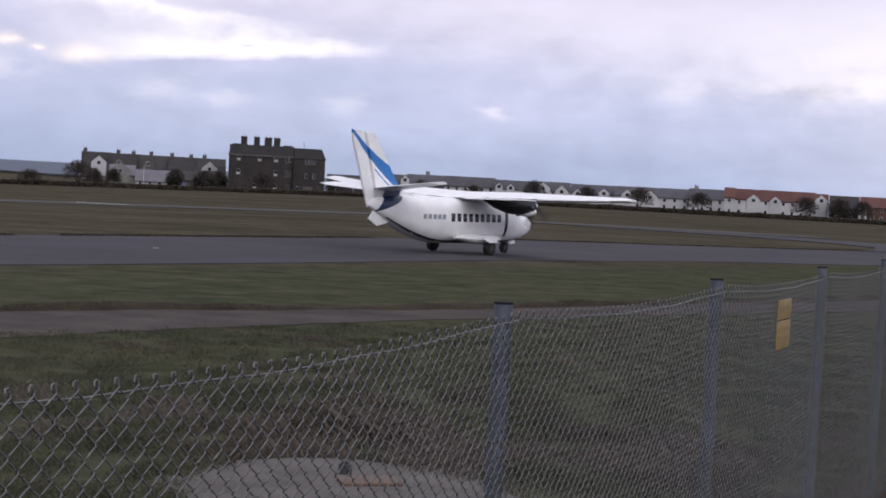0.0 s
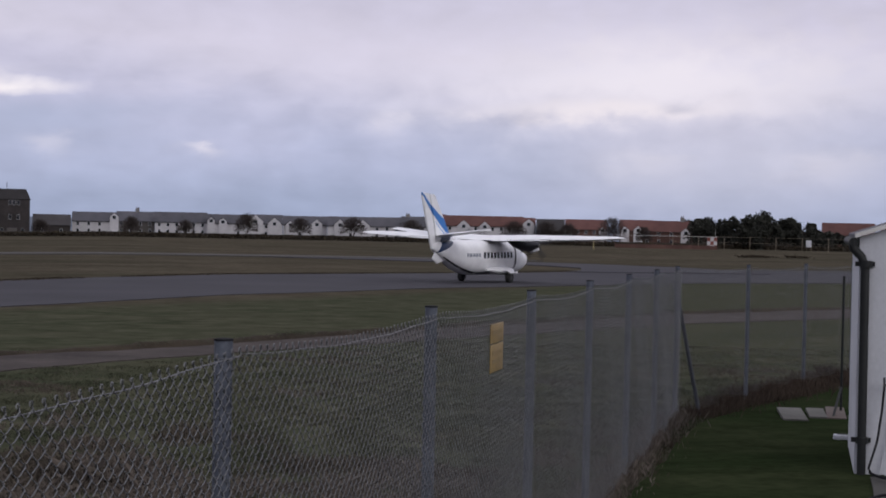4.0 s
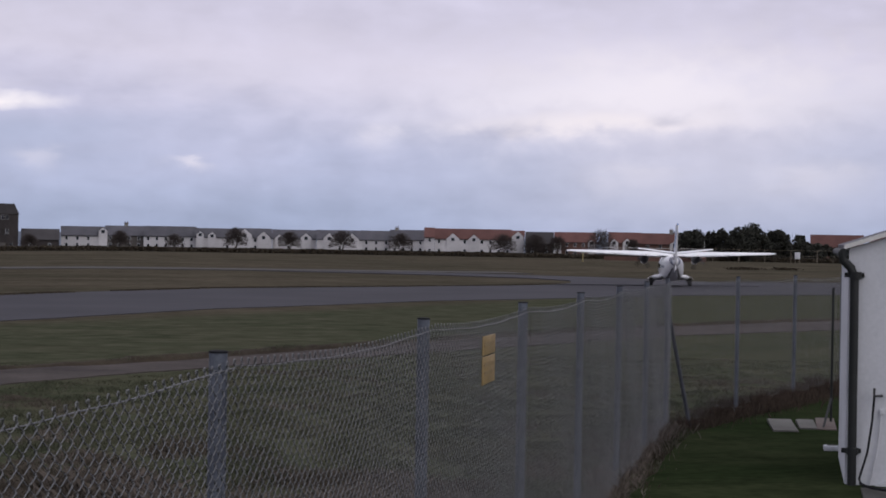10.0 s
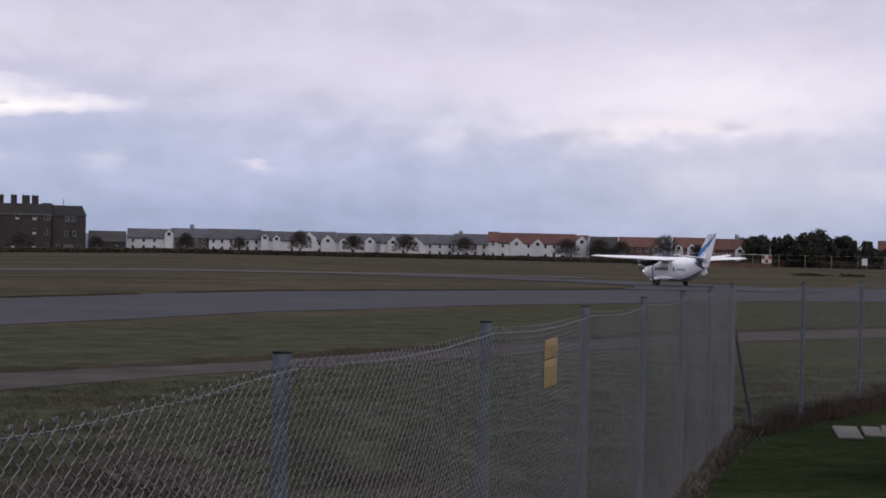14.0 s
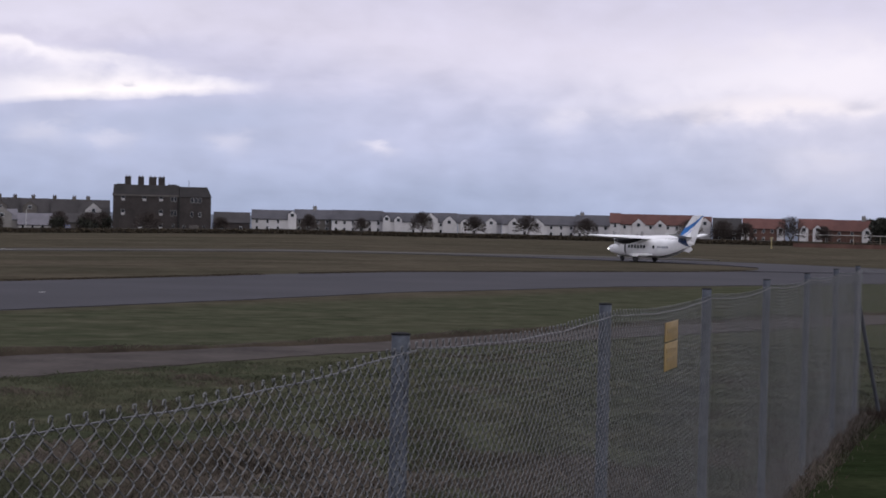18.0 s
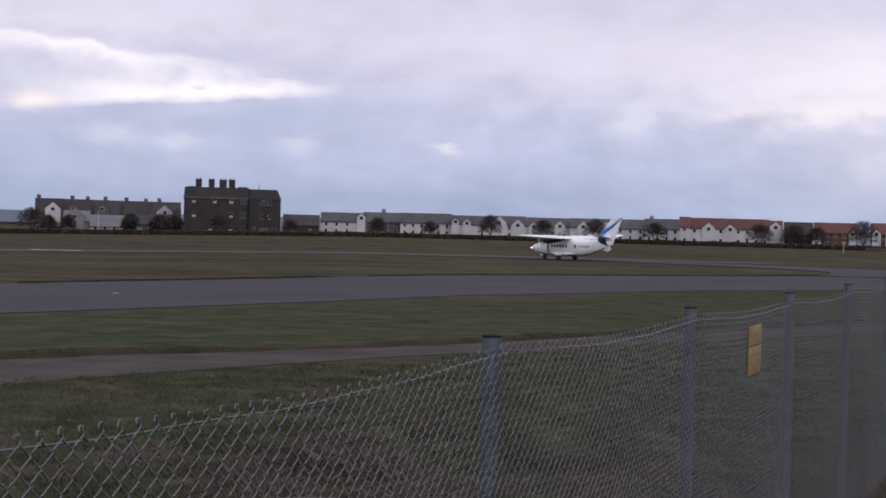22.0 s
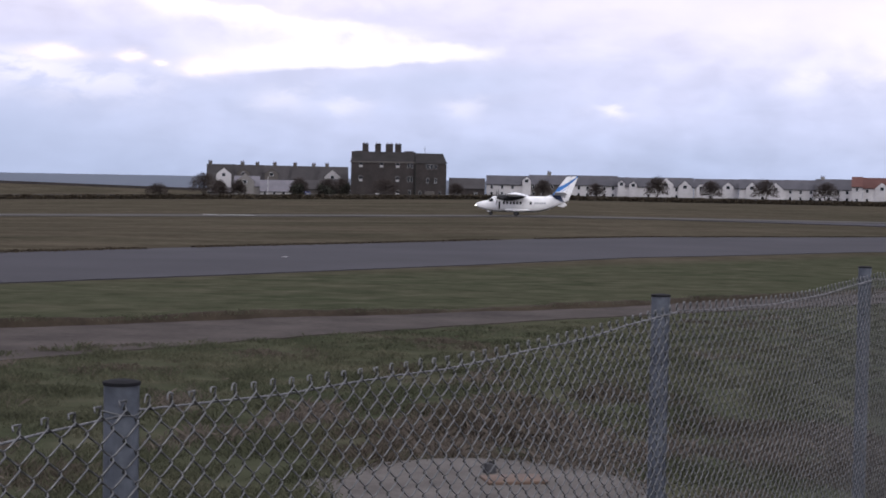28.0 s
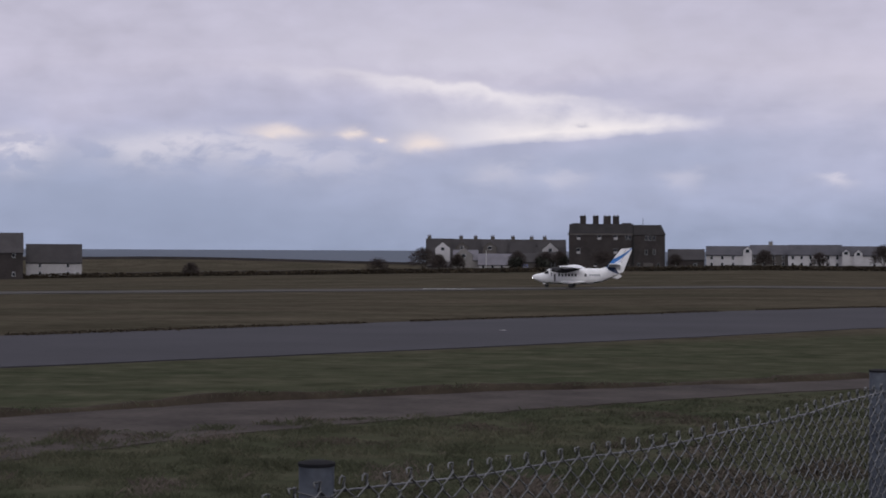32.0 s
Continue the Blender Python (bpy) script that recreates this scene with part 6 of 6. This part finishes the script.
def build_grass():
    rnd = random.Random(21)
    green, dead, straw = [], [], []
    while len(green) + len(dead) + len(straw) < 290000:
        az = rnd.uniform(-28, 28)
        d = 11.0 + 30 * rnd.random() ** 1.35
        tx, ty = polar(az, d)
        if not grass_here(tx, ty):
            continue
        n1 = noise.noise(Vector((tx * 0.55, ty * 0.35, 1.0)))
        n2 = noise.noise(Vector((tx * 1.5, ty * 1.1, 7.0)))
        n3 = noise.noise(Vector((tx * 0.9, ty * 0.5, 15.0)))
        if n2 < -0.3:
            continue
        near_pad = math.exp(-((tx - 0.3) / 3.2) ** 2 - ((ty - 15.6) / 1.5) ** 2)
        # a tussock: blades that lean out from one spot
        tall = (0.030 + 0.12 * max(0, n2 + 0.3)) * (1.0 - 0.5 * ease(d, 20, 40)) * (1 + 1.1 * near_pad)
        w = 0.0011 + 0.00014 * d
        brown = n1 + 1.1 * near_pad + rnd.gauss(0, 0.12)
        pale = n3 + 0.45 * near_pad + rnd.gauss(0, 0.1) - 0.2 * ease(d, 18, 26)
        for _ in range(rnd.randint(5, 9)):
            x, y = tx + rnd.gauss(0, 0.05), ty + rnd.gauss(0, 0.06)
            h = tall * rnd.uniform(0.5, 1.15)
            if pale > 0.42:
                straw.append((x, y, h * 1.25, w))
            elif brown > 0.4:
                dead.append((x, y, h * 1.1, w))
            else:
                green.append((x, y, h, w))
    blade_mesh("rough_grass", green, M_BLADE, "rough tufted green grass beyond the fence", 0.5)
    blade_mesh("dead_grass", dead, M_DEADDARK, "brown dead grass in patches beyond the fence", 0.5)
    blade_mesh("pale_grass", straw, M_STRAW, "pale bleached grass in patches beyond the fence", 0.5)
    # tufts that hang over the worn edge of the track
    lip = []
    for x, y, nx, ny in along_line(ROAD_FAR, 0.05):
        if y > 62:
            break
        w = 0.28 * noise.noise(Vector((x * 0.5, y * 0.5, 2.0))) + 0.12 * noise.noise(Vector((x * 2.1, y * 2.1, 4.0)))
        h = 0.10 + 0.09 * noise.noise(Vector((x * 0.3, y * 0.3, 8.0)))
        tuft = max(0.0, noise.noise(Vector((x * 0.8, y * 0.8, 3.0))) + 0.25)
        for _ in range(int(3 + 22 * tuft)):
            o = rnd.gauss(0.12, 0.12) + w
            lip.append((x + nx * o + rnd.gauss(0, 0.05), y + ny * o + rnd.gauss(0, 0.05), rnd.uniform(0.04, 0.11) * (0.6 + tuft), 0.005, h - 0.02))
    blade_mesh("edge_grass", lip, M_BLADE, "dull green grass tufts along the edge of the track", 0.45)
    stalks, pale = [], []
    line, turn = fence_points()
    for a, b, n, lo, hi, wd, heap in ((line[0], line[3], 1500, 0.08, 0.2, 0.12, pale), (line[3], line[5], 7000, 0.06, 0.24, 0.13, pale), (line[5], line[-1], 6500, 0.06, 0.22, 0.15, pale),
                                      (line[4], line[-1], 5000, 0.04, 0.14, 0.16, stalks), (line[-1], turn[1], 9000, 0.05, 0.24, 0.26, stalks), (turn[0], turn[-1], 16000, 0.08, 0.36, 0.26, stalks)):
        u = (b - a).normalized()
        s = Vector((u.y, -u.x, 0))
        for _ in range(n):
            p = a + (b - a) * rnd.random() + s * rnd.gauss(-0.03 if heap is pale else 0.1, wd)
            heap.append((p.x, p.y, rnd.uniform(lo, hi) * (0.5 + 1.1 * abs(noise.noise(Vector((p.x * 1.5, p.y * 1.5, 0))))), 0.0011 if heap is pale else 0.0013))
    blade_mesh("dead_stalks", stalks, M_DEAD, "dark brown dead stalks along the foot of the fence", 0.22)
    blade_mesh("pale_stalks", pale, M_STRAW, "pale dead grass along the foot of the fence", 0.3)
    lawn = []
    while len(lawn) < 80000:
        x, y = rnd.uniform(1.5, 13), rnd.uniform(9, 26)
        if -6.5 < side_of_fence(x, y) < -0.12 and not (x > 7.2 and y < 17.5 - (x - 7.2) * 0.3) and x < 12.5 and x < y * 0.484 + 0.05 * noise.noise(Vector((x * 4, y * 4, 1.0))) + (3 if y > 15.5 else 0):
            lawn.append((x, y, rnd.uniform(0.02, 0.045) * (0.8 + 0.6 * noise.noise(Vector((x, y, 3.0)))), 0.004))
    blade_mesh("lawn_grass", lawn, M_LAWNBLADE, "short dark green lawn grass")


M_DEADDARK = blades("dead_grass_blades", (0.047, 0.040, 0.032), (0.110, 0.094, 0.077))
build_grass()
hedge("scrub", [polar(a / 2, 488) for a in range(40, 50)], 6.2, 1.4, M_EVERGREEN, "dark evergreen scrub between the trees", 60, 0.6, 14)

hedge("tarmac_fringe", [(-25.8, 54.2), (-14.5, 82.4), (-2.6, 103.4), (7.6, 119.4), (26, 134.4), (34.4, 141.4), (43.5, 151.4)], 0.09, 0.35, M_HEDGE,
      "dark grass fringe along the edge of the taxiway", 170, 0.06, 5, -0.22)
for _i, (_a, _b) in enumerate((((123.5, 310), (130, 310)), ((133.5, 310), (137.4, 310)))):
    hedge("scrub_patch", [_a, _b], 0.5, 0.7, M_HEDGE, "low dark scrub patch in the airfield grass", 60, 0.25, 8 + _i)


motions()
